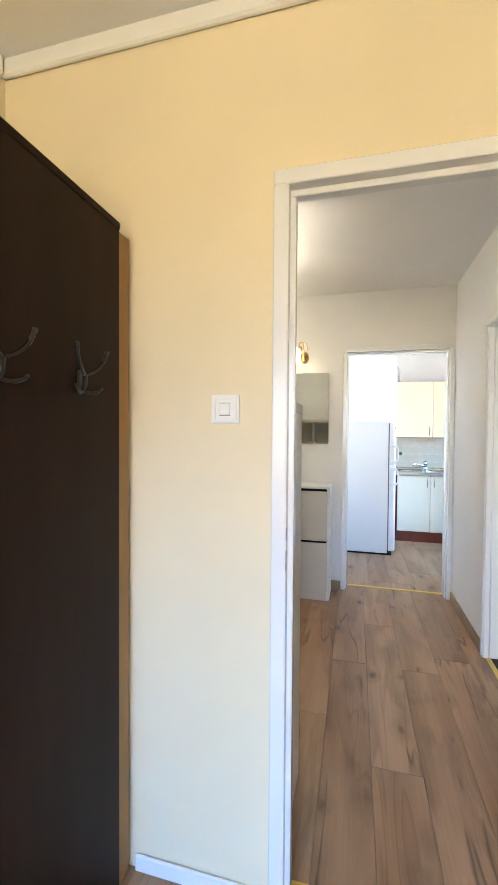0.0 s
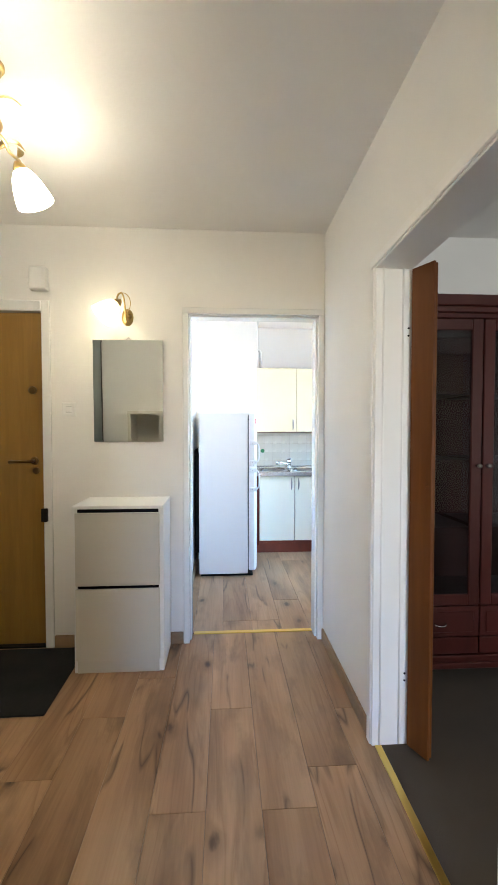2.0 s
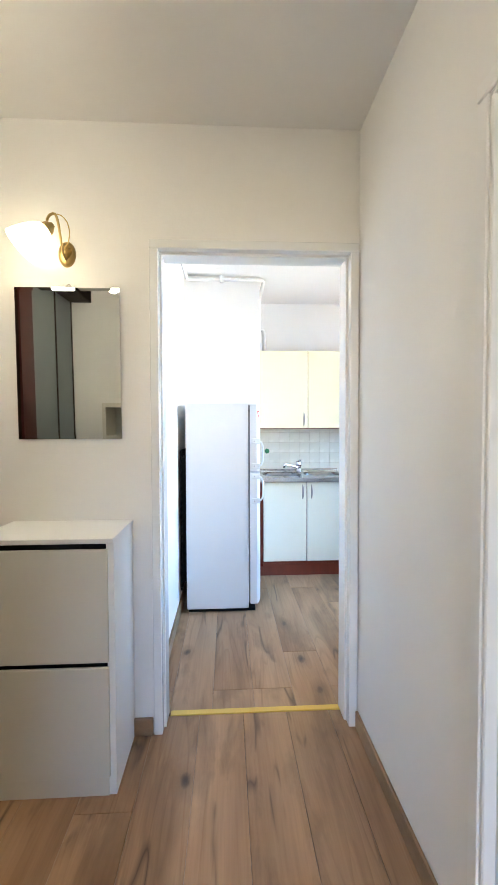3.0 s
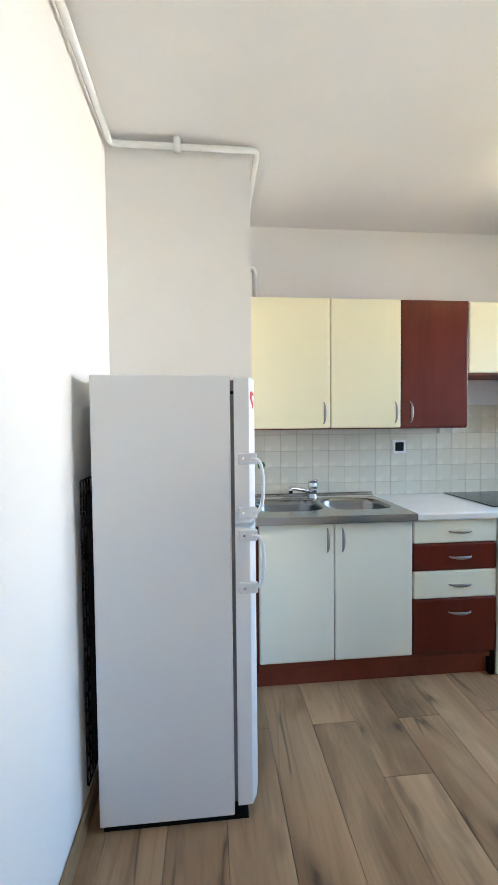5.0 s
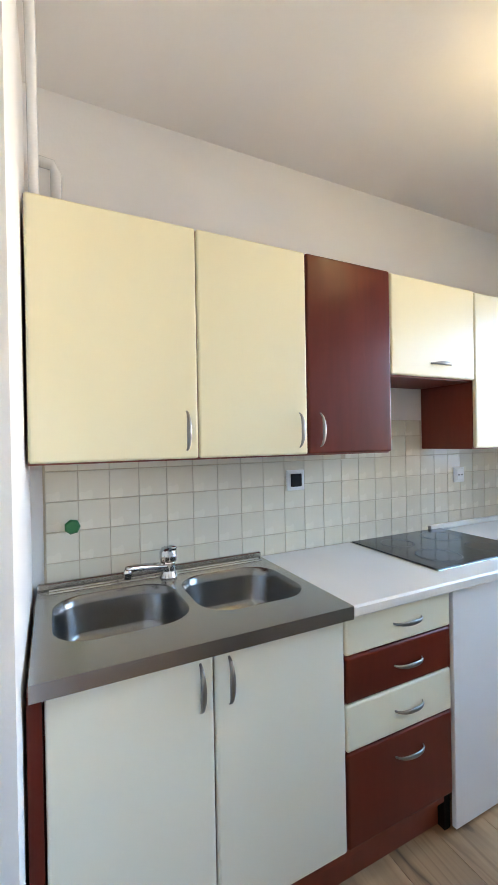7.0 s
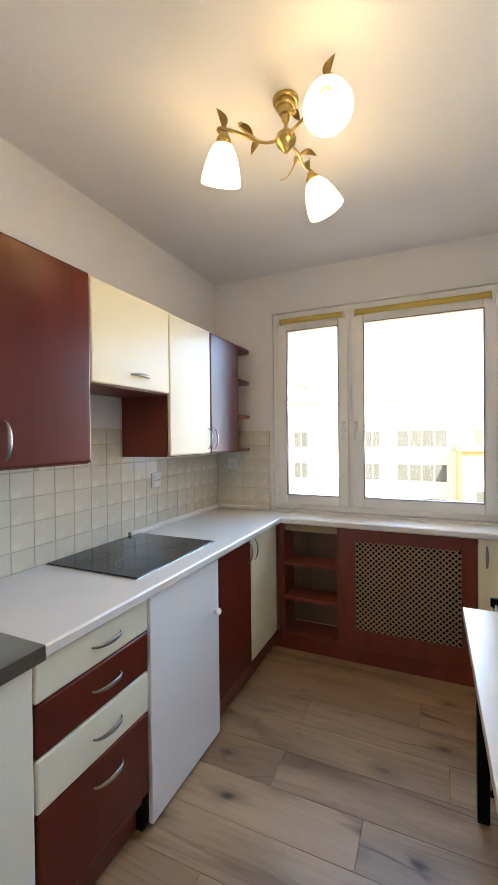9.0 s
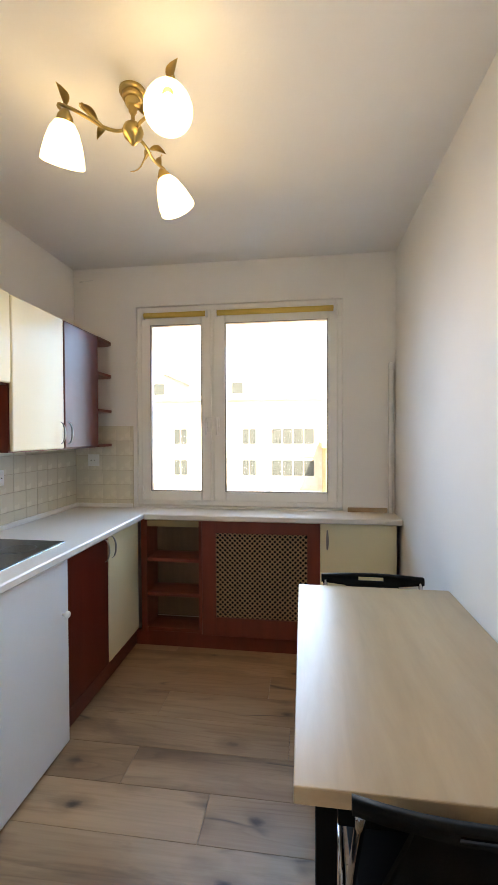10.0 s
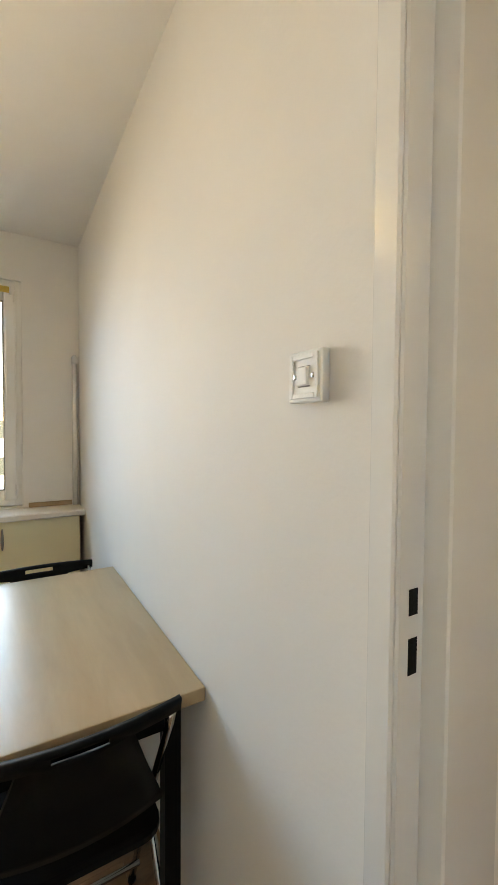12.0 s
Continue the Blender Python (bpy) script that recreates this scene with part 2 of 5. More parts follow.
M_OAK = veneer("light_oak_veneer", (0.425, 0.300, 0.180), (0.525, 0.382, 0.240), (0.9, 6.0, 9.0), 0.30, 0.0, 0.6)
M_OAK.node_tree.nodes["Principled BSDF"].inputs["Specular IOR Level"].default_value = 0.35
M_DARKWOOD = veneer("wenge_board", (0.019, 0.0095, 0.0068), (0.031, 0.0165, 0.0115), (7, 7, 0.7), 0.5)
M_EDGE = veneer("light_edge_board", (0.34, 0.19, 0.07), (0.42, 0.25, 0.10), (7, 7, 0.7), 0.5)
M_DARKWOOD.node_tree.nodes["Principled BSDF"].inputs["Specular IOR Level"].default_value = 0.12
M_BLACK.node_tree.nodes["Principled BSDF"].inputs["Specular IOR Level"].default_value = 0.12
M_FOLD = veneer("orange_wood_leaf", (0.115, 0.036, 0.008), (0.175, 0.056, 0.012), (8, 8, 0.6), 0.50, 0.0)
M_FOLD.node_tree.nodes["Principled BSDF"].inputs["Specular IOR Level"].default_value = 0.2
M_VITRINE = veneer("dark_mahogany", (0.042, 0.007, 0.005), (0.070, 0.012, 0.009), (7, 7, 0.7), 0.4, 0.12)
M_VITRINE.node_tree.nodes["Principled BSDF"].inputs["Specular IOR Level"].default_value = 0.3
M_ENTRY = veneer("ochre_door_leaf", (0.27, 0.145, 0.028), (0.32, 0.178, 0.038), (7, 7, 0.6), 0.45)
M_GREENISH = paint("grey_green_panel", (0.17, 0.20, 0.20), 0.35, 0.06, 90, 0.05)
# brown board, its colour lowered further for the shade deep in the shelves
M_SHELFBACK = veneer("shaded_brown_board", (0.15, 0.085, 0.042), (0.20, 0.115, 0.058), (6, 6, 0.8), 0.5)
M_OLIVE = paint("olive_back_board", (0.36, 0.28, 0.15), 0.6, 0.06)
M_LATTICE = paint("tan_lattice", (0.46, 0.30, 0.175), 0.6, 0.12)
M_GREEN = paint("green_plastic", (0.01, 0.16, 0.05), 0.35, 0.1)
M_REDP = paint("red_sticker", (0.60, 0.03, 0.05), 0.4, 0.1)
M_LIGHT = glowing("lit_shade_glass", (1.0, 0.86, 0.52), 1.4)
M_HALL = glowing("lit_hall_shade_glass", (1.0, 0.93, 0.80), 3.0)
M_GASKET = paint("grey_rubber", (0.16, 0.16, 0.165), 0.7, 0.1)
M_SCONCE = glowing("lit_sconce_glass", (1.0, 0.90, 0.66), 0.75)
M_GLASS = pane_glass("window_glass")
M_SMOKE = pane_glass("cabinet_glass", (0.75, 0.78, 0.82))
M_MIRROR = paint("mirror_silver", (0.82, 0.85, 0.83), 0.02, 0.0, 60, 0.0, metal=1.0)
M_FACADE = paint("pale_facade", (0.78, 0.76, 0.72), 0.8, 0.06)
M_FARWIN = paint("far_window_glass", (0.058, 0.082, 0.086), 0.5, 0.1)
M_GROUND = paint("ground_cover", (0.12, 0.13, 0.09), 0.9, 0.3)

# ---- builders ----
ORIGIN = {}


def origin_of(ob):
    return ORIGIN.get(ob.name, Vector((0, 0, 0)))


def thing(name, at, label, category, group=""):
    ob = new(name)
    ob.location = at
    ORIGIN[ob.name] = Vector(at)
    return tagged(ob, label, category, group)


def part(name, bm, material, parent=None, label="", smooth=False):
    """Link a bmesh given in world metres as one mesh under parent."""
    off = origin_of(parent) if parent else Vector((0, 0, 0))
    if off.length:
        bmesh.ops.translate(bm, verts=bm.verts, vec=-off)
    me = bpy.data.meshes.new(name)
    bm.to_mesh(me)
    bm.free()
    for m in material if isinstance(material, (list, tuple)) else (material,):
        me.materials.append(m)
    if smooth:
        for f in me.polygons:
            f.use_smooth = True
    ob = new(name, me)
    if parent:
        ob.parent = parent
        ORIGIN[ob.name] = off
    if label:
        ob["label"] = label
    return ob


def add_box(bm, x0, x1, y0, y1, z0, z1, bev=0.0, seg=1, mi=0):
    vs = [bm.verts.new((x, y, z)) for x in (x0, x1) for y in (y0, y1) for z in (z0, z1)]
    fs = [bm.faces.new([vs[i] for i in q]) for q in ((0, 1, 3, 2), (4, 6, 7, 5), (0, 4, 5, 1), (2, 3, 7, 6), (0, 2, 6, 4), (1, 5, 7, 3))]
    for f in fs:
        f.material_index = mi
    if bev:
        es = list({e for f in fs for e in f.edges})
        bmesh.ops.bevel(bm, geom=es, offset=bev, segments=seg, affect="EDGES", profile=0.5)


def box(x0, x1, y0, y1, z0, z1, bev=0.0, seg=1):
    bm = bmesh.new()
    add_box(bm, x0, x1, y0, y1, z0, z1, bev, seg)
    bmesh.ops.recalc_face_normals(bm, faces=bm.faces)
    return bm


def boxes(rows, bev=0.0):
    bm = bmesh.new()
    for r in rows:
        add_box(bm, *r, bev)
    bmesh.ops.recalc_face_normals(bm, faces=bm.faces)
    return bm


def tube(points, r, seg=10, cap=True):
    """A round tube along points; r is one radius or one for each point."""
    bm = bmesh.new()
    pts = [Vector(p) for p in points]
    rs = r if isinstance(r, (list, tuple)) else [r] * len(pts)
    rings, up = [], Vector((0, 0, 1))
    for i, p in enumerate(pts):
        d = (pts[min(i + 1, len(pts) - 1)] - pts[max(i - 1, 0)]).normalized()
        side = d.cross(up)
        if side.length < 0.2:
            side = d.cross(Vector((1, 0, 0)))
        side.normalize()
        nrm = side.cross(d)
        up = nrm
        rings.append([bm.verts.new(p + rs[i] * (math.cos(a) * side + math.sin(a) * nrm)) for a in [2 * math.pi * k / seg for k in range(seg)]])
    for a, b in zip(rings, rings[1:]):
        for k in range(seg):
            bm.faces.new((a[k], a[(k + 1) % seg], b[(k + 1) % seg], b[k]))
    if cap:
        bm.faces.new(rings[0][::-1])
        bm.faces.new(rings[-1])
    bmesh.ops.recalc_face_normals(bm, faces=bm.faces)
    return bm


def lathe(profile, seg=24, at=(0, 0, 0), turn=None):
    """A turned body round z from (radius, height) pairs."""
    bm = bmesh.new()
    rings = [[bm.verts.new((r * math.cos(2 * math.pi * k / seg), r * math.sin(2 * math.pi * k / seg), z)) for k in range(seg)] for r, z in profile]
    for a, b in zip(rings, rings[1:]):
        for k in range(seg):
            bm.faces.new((a[k], a[(k + 1) % seg], b[(k + 1) % seg], b[k]))
    for ring in (rings[0], rings[-1]):
        if (ring[0].co - ring[seg // 2].co).length > 1e-3:
            bm.faces.new(ring)
    bmesh.ops.remove_doubles(bm, verts=bm.verts, dist=1e-5)
    bmesh.ops.recalc_face_normals(bm, faces=bm.faces)
    if turn is not None:
        bmesh.ops.transform(bm, matrix=turn, verts=bm.verts)
    bmesh.ops.translate(bm, verts=bm.verts, vec=at)
    return bm


def bez(a, b, c, d, n=12):
    a, b, c, d = map(Vector, (a, b, c, d))
    return [(1 - t) ** 3 * a + 3 * t * (1 - t) ** 2 * b + 3 * t * t * (1 - t) * c + t ** 3 * d for t in [i / n for i in range(n + 1)]]


def wall(name, x0, x1, y0, y1, z0, z1, label, holes=(), mats=(M_WHITE,), paint_side=None):
    """A wall slab with openings (a0, a1, z0, z1) along its longer plan side."""
    along_x = (x1 - x0) > (y1 - y0)
    cuts = sorted({x0 if along_x else y0, x1 if along_x else y1, *[h[0] for h in holes], *[h[1] for h in holes]})
    bm = bmesh.new()
    for a, b in zip(cuts, cuts[1:]):
        zs = [(z0, z1)]
        for h in holes:
            if a >= h[0] - 1e-6 and b <= h[1] + 1e-6:
                zs = [(lo, hi) for lo, hi in ((z0, h[2]), (h[3], z1)) if hi - lo > 1e-4]
        for lo, hi in zs:
            add_box(bm, *((a, b, y0, y1) if along_x else (x0, x1, a, b)), lo, hi)
    bmesh.ops.recalc_face_normals(bm, faces=bm.faces)
    if paint_side is not None:
        bm.normal_update()
        for f in bm.faces:
            f.material_index = 1 if f.normal.dot(Vector(paint_side)) > 0.9 else 0
    return tagged(part(name, bm, mats), label, "wall", "", "structure")


# ---- structure ----
H = 2.55
wall("wall_bedroom_north", -1.95, 0.88, 0.79, 0.93, 0, H, "partition wall painted yellow on one side, white on the other", [(-0.245, 0.64, 0, 2.06)], (M_WHITE, M_YELLOW), (0, -1, 0))
wall("wall_hall_east", 0.744, 0.88, 0.93, 3.284, 0, H, "white plastered hall wall with a doorway", [(1.60, 2.44, 0, 2.035)])
wall("wall_kitchen_south", -2.08, 3.55, 3.284, 3.45, 0, H, "white plastered wall between hall and kitchen", [(-1.88, -0.945, 0, 2.08), (-0.138, 0.742, 0, 2.082)])
wall("wall_kitchen_west", -0.32, -0.168, 3.45, 5.65, 0, H, "plain white kitchen side wall")
wall("wall_kitchen_north", -0.32, 3.55, 5.65, 5.80, 0, H, "plain white kitchen wall behind the cabinets")
wall("wall_kitchen_east", 3.29, 3.55, 3.45, 5.65, 0, H, "white kitchen window wall", [(3.780, 5.190, 0.885, 2.269)])
wall("chimney_breast", -0.168, 0.451, 4.945, 5.65, 0, H, "white plastered chimney breast behind the fridge")
wall("wall_hall_west", -2.08, -1.95, 0.79, 3.284, 0, H, "white hall end wall")
wall("wall_bedroom_west", -1.27, -1.15, -3.10, 0.79, 0, H, "yellow painted bedroom wall", (), (M_YELLOW,))
wall("wall_bedroom_south", -1.27, 0.88, -3.24, -3.10, 0, H, "yellow painted bedroom window wall", [(-0.9, 0.7, 0.85, 2.2)], (M_YELLOW,))
wall("wall_lounge_west", 0.88, 1.00, -3.24, 0.93, 0, H, "plain wall between bedroom and lounge", (), (M_WHITE, M_YELLOW), (-1, 0, 0))
wall("wall_lounge_south", 1.00, 4.10, -1.74, -1.60, 0, H, "white lounge window wall", [(1.1, 2.7, 0.85, 2.2)], (M_WHITE, M_YELLOW), (0, 1, 0))
wall("wall_lounge_east", 3.97, 4.10, -1.60, 3.284, 0, H, "plain white lounge wall")
wall("wall_lounge_north", 3.55, 4.10, 3.284, 3.45, 0, H, "plain white lounge wall end")
tagged(part("ceiling", box(-2.2, 4.2, -3.3, 5.9, H, H + 0.15), M_CEIL), "white painted ceiling with a matt finish", "ceiling", "", "structure")
tagged(part("floor", box(-2.2, 4.2, -3.3, 5.9, -0.25, -0.011), M_SCREED), "subfloor under the oak laminate boards", "floor", "", "structure")
tagged(part("carpet", boxes([(0.88, 3.97, -1.60, 3.284, -0.010, 0.004), (0.776, 0.88, 1.622, 2.395, -0.010, 0.004)]), M_CARPET), "dark grey-brown fitted carpet in the lounge", "carpet", "", "structure")

# ---- door frames and trims ----


def door_frame(name, x0, x1, y0, y1, top, width, label, stop, rebate, back=0.0):
    """White frame lining an opening in a wall along x. stop: (y from, y to, how far in) of the raised stop; rebate: lining width behind it; back: a wider casing on the far face."""
    fr = thing(name, ((x0 + x1) / 2, y0, 0), label, "door frame")
    tagged(fr, kind="structure")
    f = y0 - 0.012
    for s in (1, -1):
        e = x0 if s > 0 else x1

        def slab(d0, d1, ya, yb, zt):
            a, b = sorted((e + s * d0, e + s * d1))
            return (a, b, ya, yb, 0, zt)

        rows = [slab(0, width, f, stop[0], top - width), slab(0, stop[2], stop[0], stop[1], top - stop[2]), slab(0, rebate, stop[1], y1 + 0.010, top - rebate)]
        if back:
            rows.append(slab(-back, rebate - 0.002, y1 + 0.010, y1 + 0.018, top - rebate))
            rows.append(slab(-back, -0.002, y1 + 0.001, y1 + 0.010, top - rebate))
        part("jamb", boxes(rows, 0.003), M_GLOSS, fr)
    rows = [(x0, x1, f, stop[0], top - width, top), (x0, x1, stop[0], stop[1], top - stop[2], top), (x0, x1, stop[1], y1 + 0.010, top - rebate, top)]
    if back:
        rows.append((x0 - back, x1 + back, y1 + 0.010, y1 + 0.018, top - rebate, top + back))
    part("head", boxes(rows, 0.003), M_GLOSS, fr)
    return fr


kitchen_frame = door_frame("door_frame_kitchen", -0.136, 0.740, 3.284, 3.45, 2.080, 0.036, "white gloss painted frame of an open doorway to the kitchen", (3.315, 3.41, 0.046), 0.012, 0.030)
bed_frame = door_frame("door_frame_bedroom", -0.252, 0.642, 0.79, 0.93, 2.063, 0.042, "white gloss painted bedroom door frame with strike slots", (0.816, 0.852, 0.057), 0.008)
for zz in ((1.181, 1.148), (1.119, 1.073)):
    part("strike_slot", box(0.7272, 0.7285, 3.424, 3.440, zz[1], zz[0]), M_BLACK, kitchen_frame, "black latch slot")
for zz in ((1.09, 1.055), (1.027, 0.97)):
    part("strike_slot", box(-0.2105, -0.2092, 0.7805, 0.7905, zz[1], zz[0]), M_GASKET, bed_frame, "grey latch slot")

lf = thing("door_frame_lounge", (0.80, 2.0, 0), "white painted frame of the lounge doorway with hinge holes", "door frame")
tagged(lf, kind="structure")
part("jamb", boxes([(0.734, 0.89, 2.395, 2.438, 0, 1.992), (0.728, 0.744, 2.405, 2.442, 0, 2.0)], 0.003), M_SATIN, lf)
part("jamb", box(0.742, 0.89, 1.602, 1.622, 0, 1.992, 0.003), M_SATIN, lf)
part("head", boxes([(0.734, 0.89, 1.602, 2.438, 1.992, 2.033), (0.726, 0.744, 1.602, 2.442, 2.0, 2.037)], 0.003), M_SATIN, lf)
for zz in (0.28, 1.72):
    for d in (0, 0.03):
        part("hinge_hole", lathe([(0.004, 0), (0.004, 0.004)], 8, (0.872, 2.394, zz + d), Matrix.Rotation(radians(90), 4, "X")), M_BLACK, lf)

for nm, b in (("threshold_kitchen", (-0.083, 0.700, 3.385, 3.418)), ("threshold_lounge", (0.748, 0.777, 1.622, 2.395)), ("threshold_bedroom", (-0.212, 0.602, 0.84, 0.875))):
    bm = box(b[0], b[1], b[2], b[3], -0.002, 0.0055, 0.0025)
    tagged(part(nm, bm, M_BRASS), "brass-coloured threshold strip across the doorway", "threshold strip", "", "structure")


def skirting(name, x0, x1, y0, y1, label="brown wooden skirting board along the wall foot"):
    tagged(part(name, box(x0, x1, y0, y1, 0.0, 0.075, 0.004, 2), M_BASE), label, "skirting board", "", "structure")


skirting("baseboard_hall_east", 0.730, 0.743, 2.445, 3.270)
skirting("baseboard_hall_east_near", 0.730, 0.743, 0.945, 1.598)
skirting("baseboard_hall_north", -0.92, -0.139, 3.269, 3.283)
skirting("baseboard_kitchen_west", -0.167, -0.153, 3.47, 4.94)
skirting("baseboard_kitchen_south", 0.745, 3.1, 3.451, 3.464)
tagged(part("baseboard_bedroom", box(-0.67, -0.256, 0.776, 0.789, 0, 0.05, 0.004), M_GLOSS), "white painted skirting board under the yellow wall", "skirting board", "", "structure")
cove = bmesh.new()
add_box(cove, -1.15, 0.88, 0.770, 0.790, 2.490, H, 0.006)
bmesh.ops.recalc_face_normals(cove, faces=cove.faces)
tagged(part("cornice_bedroom", cove, M_GLOSS), "white cornice strip between yellow wall and ceiling", "cornice", "", "structure")
cove = bmesh.new()
add_box(cove, -1.15, -1.13, -3.1, 0.769, 2.490, H, 0.006)
bmesh.ops.recalc_face_normals(cove, faces=cove.faces)
tagged(part("cornice_bedroom_side", cove, M_GLOSS), "white cornice strip along the yellow side wall", "cornice", "", "structure")

for bx in (0.768, 0.850):
    tagged(part("trim_doorway_bead", tube([(bx, 2.3950, 0.006), (bx, 2.3950, 2.0)], 0.0045, 8), M_SATIN, None, "", True), "narrow white bead on the doorway lining", "trim", "", "structure")

# ---- kitchen cabinets ----


def bow_handle_mesh(length=0.126, depth=0.025):
    """An arched pull: along local z, standing out along -y."""
    h = length / 2
    bm = bmesh.new()
    rows, n = [], 14
    for k in range(n + 1):
        u = -1 + 2 * k / n
        w = 0.0034 + 0.0050 * (1 - abs(u) ** 1.7)
        out = depth * max(0.0, 1 - abs(u) ** 2.6) ** 0.75
        th = 0.0030 + 0.0012 * (1 - u * u)
        rows.append([bm.verts.new((w * math.cos(a), -out - th * math.sin(a) + (0.003 if abs(u) == 1 else 0), h * u)) for a in [2 * math.pi * q / 8 for q in range(8)]])
    for a, b in zip(rows, rows[1:]):
        for q in range(8):
            bm.faces.new((a[q], a[(q + 1) % 8], b[(q + 1) % 8], b[q]))
    bm.faces.new(rows[0][::-1])
    bm.faces.new(rows[-1])
    bmesh.ops.recalc_face_normals(bm, faces=bm.faces)
    me = bpy.data.meshes.new("bow_handle")
    bm.to_mesh(me)
    bm.free()
    me.materials.append(M_NICKEL)
    for f in me.polygons:
        f.use_smooth = True
    return me


BOW = bow_handle_mesh()


def handle(parent, x, y, z, ry=0, rz=0):
    ob = new("handle", BOW)
    ob.parent = parent
    off = origin_of(parent)
    ob.matrix_basis = pose(x - off.x, y - off.y, z - off.z, 0, ry, rz)
    ob["label"] = "arched satin metal handle"
    return ob


def front_panel(name, parent, x0, x1, y, z0, z1, mat, label="", th=0.019, bev=0.008):
    return part(name, box(x0 + 0.0015, x1 - 0.0015, y, y + th, z0 + 0.0015, z1 - 0.0015, bev, 3), mat, parent, label, False)


N, F, B = 5.645, 5.342, 5.085


def wall_cabinet(x0, x1, z0, z1, mat, label, hx=None, hz=None, lying=False, y=F):
    cab = thing("wall_cabinet", ((x0 + x1) / 2, N, z0), label, "wall cabinet", "kitchen wall cabinets")
    t = 0.016
    part("body", boxes([(x0, x0 + t, y + 0.021, N, z0, z1), (x1 - t, x1, y + 0.021, N, z0, z1), (x0 + t, x1 - t, y + 0.021, N, z0, z0 + t),
                        (x0 + t, x1 - t, y + 0.021, N, z1 - t, z1), (x0 + t, x1 - t, N - 0.006, N, z0 + t, z1 - t)]), M_REDFRAME, cab, "mahogany coloured carcass")
    d = front_panel("door", cab, x0, x1, y, z0 + 0.004, z1, mat)
    if hx is not None:
        handle(d, hx, y + 0.001, hz, 90 if lying else 0)
    return cab


ZU0, ZU1 = 1.303, 2.029
wall_cabinet(0.458, 0.932, ZU0, ZU1, M_CREAM, "cream fronted wall cabinet with mahogany carcass beside the chimney", 0.893, 1.395)
wall_cabinet(0.932, 1.341, ZU0, ZU1, M_CREAM, "cream fronted wall cabinet above the sink end", 1.305, 1.395)
wall_cabinet(1.341, 1.743, ZU0, ZU1, M_RED, "dark mahogany red fronted wall cabinet", 1.395, 1.395)
wall_cabinet(1.743, 2.253, 1.612, ZU1 - 0.004, M_CREAM, "short cream fronted cabinet above the hob", 2.03, 1.675, True)
wall_cabinet(2.253, 2.663, ZU0, ZU1 - 0.008, M_CREAM, "cream fronted wall cabinet near the window", 2.628, 1.395)
wall_cabinet(2.663, 3.045, ZU0, ZU1 - 0.010, M_RED, "glossy dark red wall cabinet reflecting the window", 2.70, 1.395)

es = thing("corner_shelf", (3.14, N, ZU0), "open mahogany end shelf with four rounded boards", "wall shelf")
for zz in (1.305, 1.535, 1.775, 2.000):
    bm = bmesh.new()
    prof = [(3.047, N), (3.288, N), (3.288, 5.44), (3.281, 5.40), (3.262, 5.366), (3.235, 5.348), (3.21, 5.343), (3.047, 5.343)]
    lo = [bm.verts.new((x, y, zz)) for x, y in prof]
    hi = [bm.verts.new((x, y, zz + 0.017)) for x, y in prof]
    bm.faces.new(lo[::-1])
    bm.faces.new(hi)
    for k in range(len(prof)):
        j = (k + 1) % len(prof)
        bm.faces.new((lo[k], lo[j], hi[j], hi[k]))
    bmesh.ops.recalc_face_normals(bm, faces=bm.faces)
    part("shelf_board", bm, M_REDFRAME, es)

ZP = 0.137


def base_body(cab, x0, x1, y0=B + 0.021, y1=N, z0=0.10, z1=0.838):
    t = 0.016
    return part("body", boxes([(x0, x0 + t, y0, y1, z0, z1), (x1 - t, x1, y0, y1, z0, z1), (x0 + t, x1 - t, y0, y1, z0, z0 + t), (x0 + t, x1 - t, y1 - 0.006, y1, z0 + t, z1)]), M_REDFRAME, cab, "mahogany coloured carcass")


sc = thing("sink_cabinet", (0.88, N, 0), "base cabinet with two ivory doors under the steel sink", "base cabinet", "kitchen base cabinets")
base_body(sc, 0.458, 1.281)
part("end_strip", box(0.458, 0.487, B, B + 0.019, 0.10, 0.838), M_RED, sc)
for x0, x1, hx in ((0.490, 0.872, 0.835), (0.872, 1.281, 0.912)):
    handle(front_panel("door", sc, x0, x1, B, ZP, 0.838, M_IVORY), hx, B + 0.001, 0.752)
dc = thing("drawer_cabinet", (1.51, N, 0), "base cabinet with alternating cream and mahogany drawers", "base cabinet", "kitchen base cabinets")
base_body(dc, 1.283, 1.737)
for z0, z1, mt in ((0.714, 0.838, M_DRAWER), (0.572, 0.714, M_RED), (0.427, 0.572, M_DRAWER), (0.137, 0.427, M_RED)):
    d = front_panel("drawer_front", dc, 1.283, 1.737, B, z0, z1, mt, "", 0.019, 0.008)
    handle(d, 1.535, B + 0.001, (z0 + z1) / 2 if z0 > 0.2 else 0.355, 90)
pn = thing("cover_panel", (2.0, B, 0), "plain white board with a round knob closing the appliance gap", "panel")
part("board", box(1.742, 2.250, B - 0.006, B + 0.012, 0.012, 0.836, 0.002), M_WHITEBOARD, pn)
part("knob", lathe([(0.006, 0), (0.006, 0.014), (0.014, 0.018), (0.016, 0.026), (0.011, 0.033), (0.0, 0.034)], 16, (2.205, B - 0.006, 0.602), Matrix.Rotation(radians(90), 4, "X")), M_PLASTIC, pn, "round white knob", True)
part("foot", box(1.715, 1.742, B + 0.02, B + 0.06, 0.0, 0.13), M_BLACK, pn)
c1 = thing("corner_cabinet", (2.65, N, 0), "base cabinet with one mahogany and one cream door", "base cabinet", "kitchen base cabinets")
base_body(c1, 2.254, 3.055)
handle(front_panel("door", c1, 2.254, 2.645, B, ZP, 0.838, M_RED), 2.608, B + 0.001, 0.765)
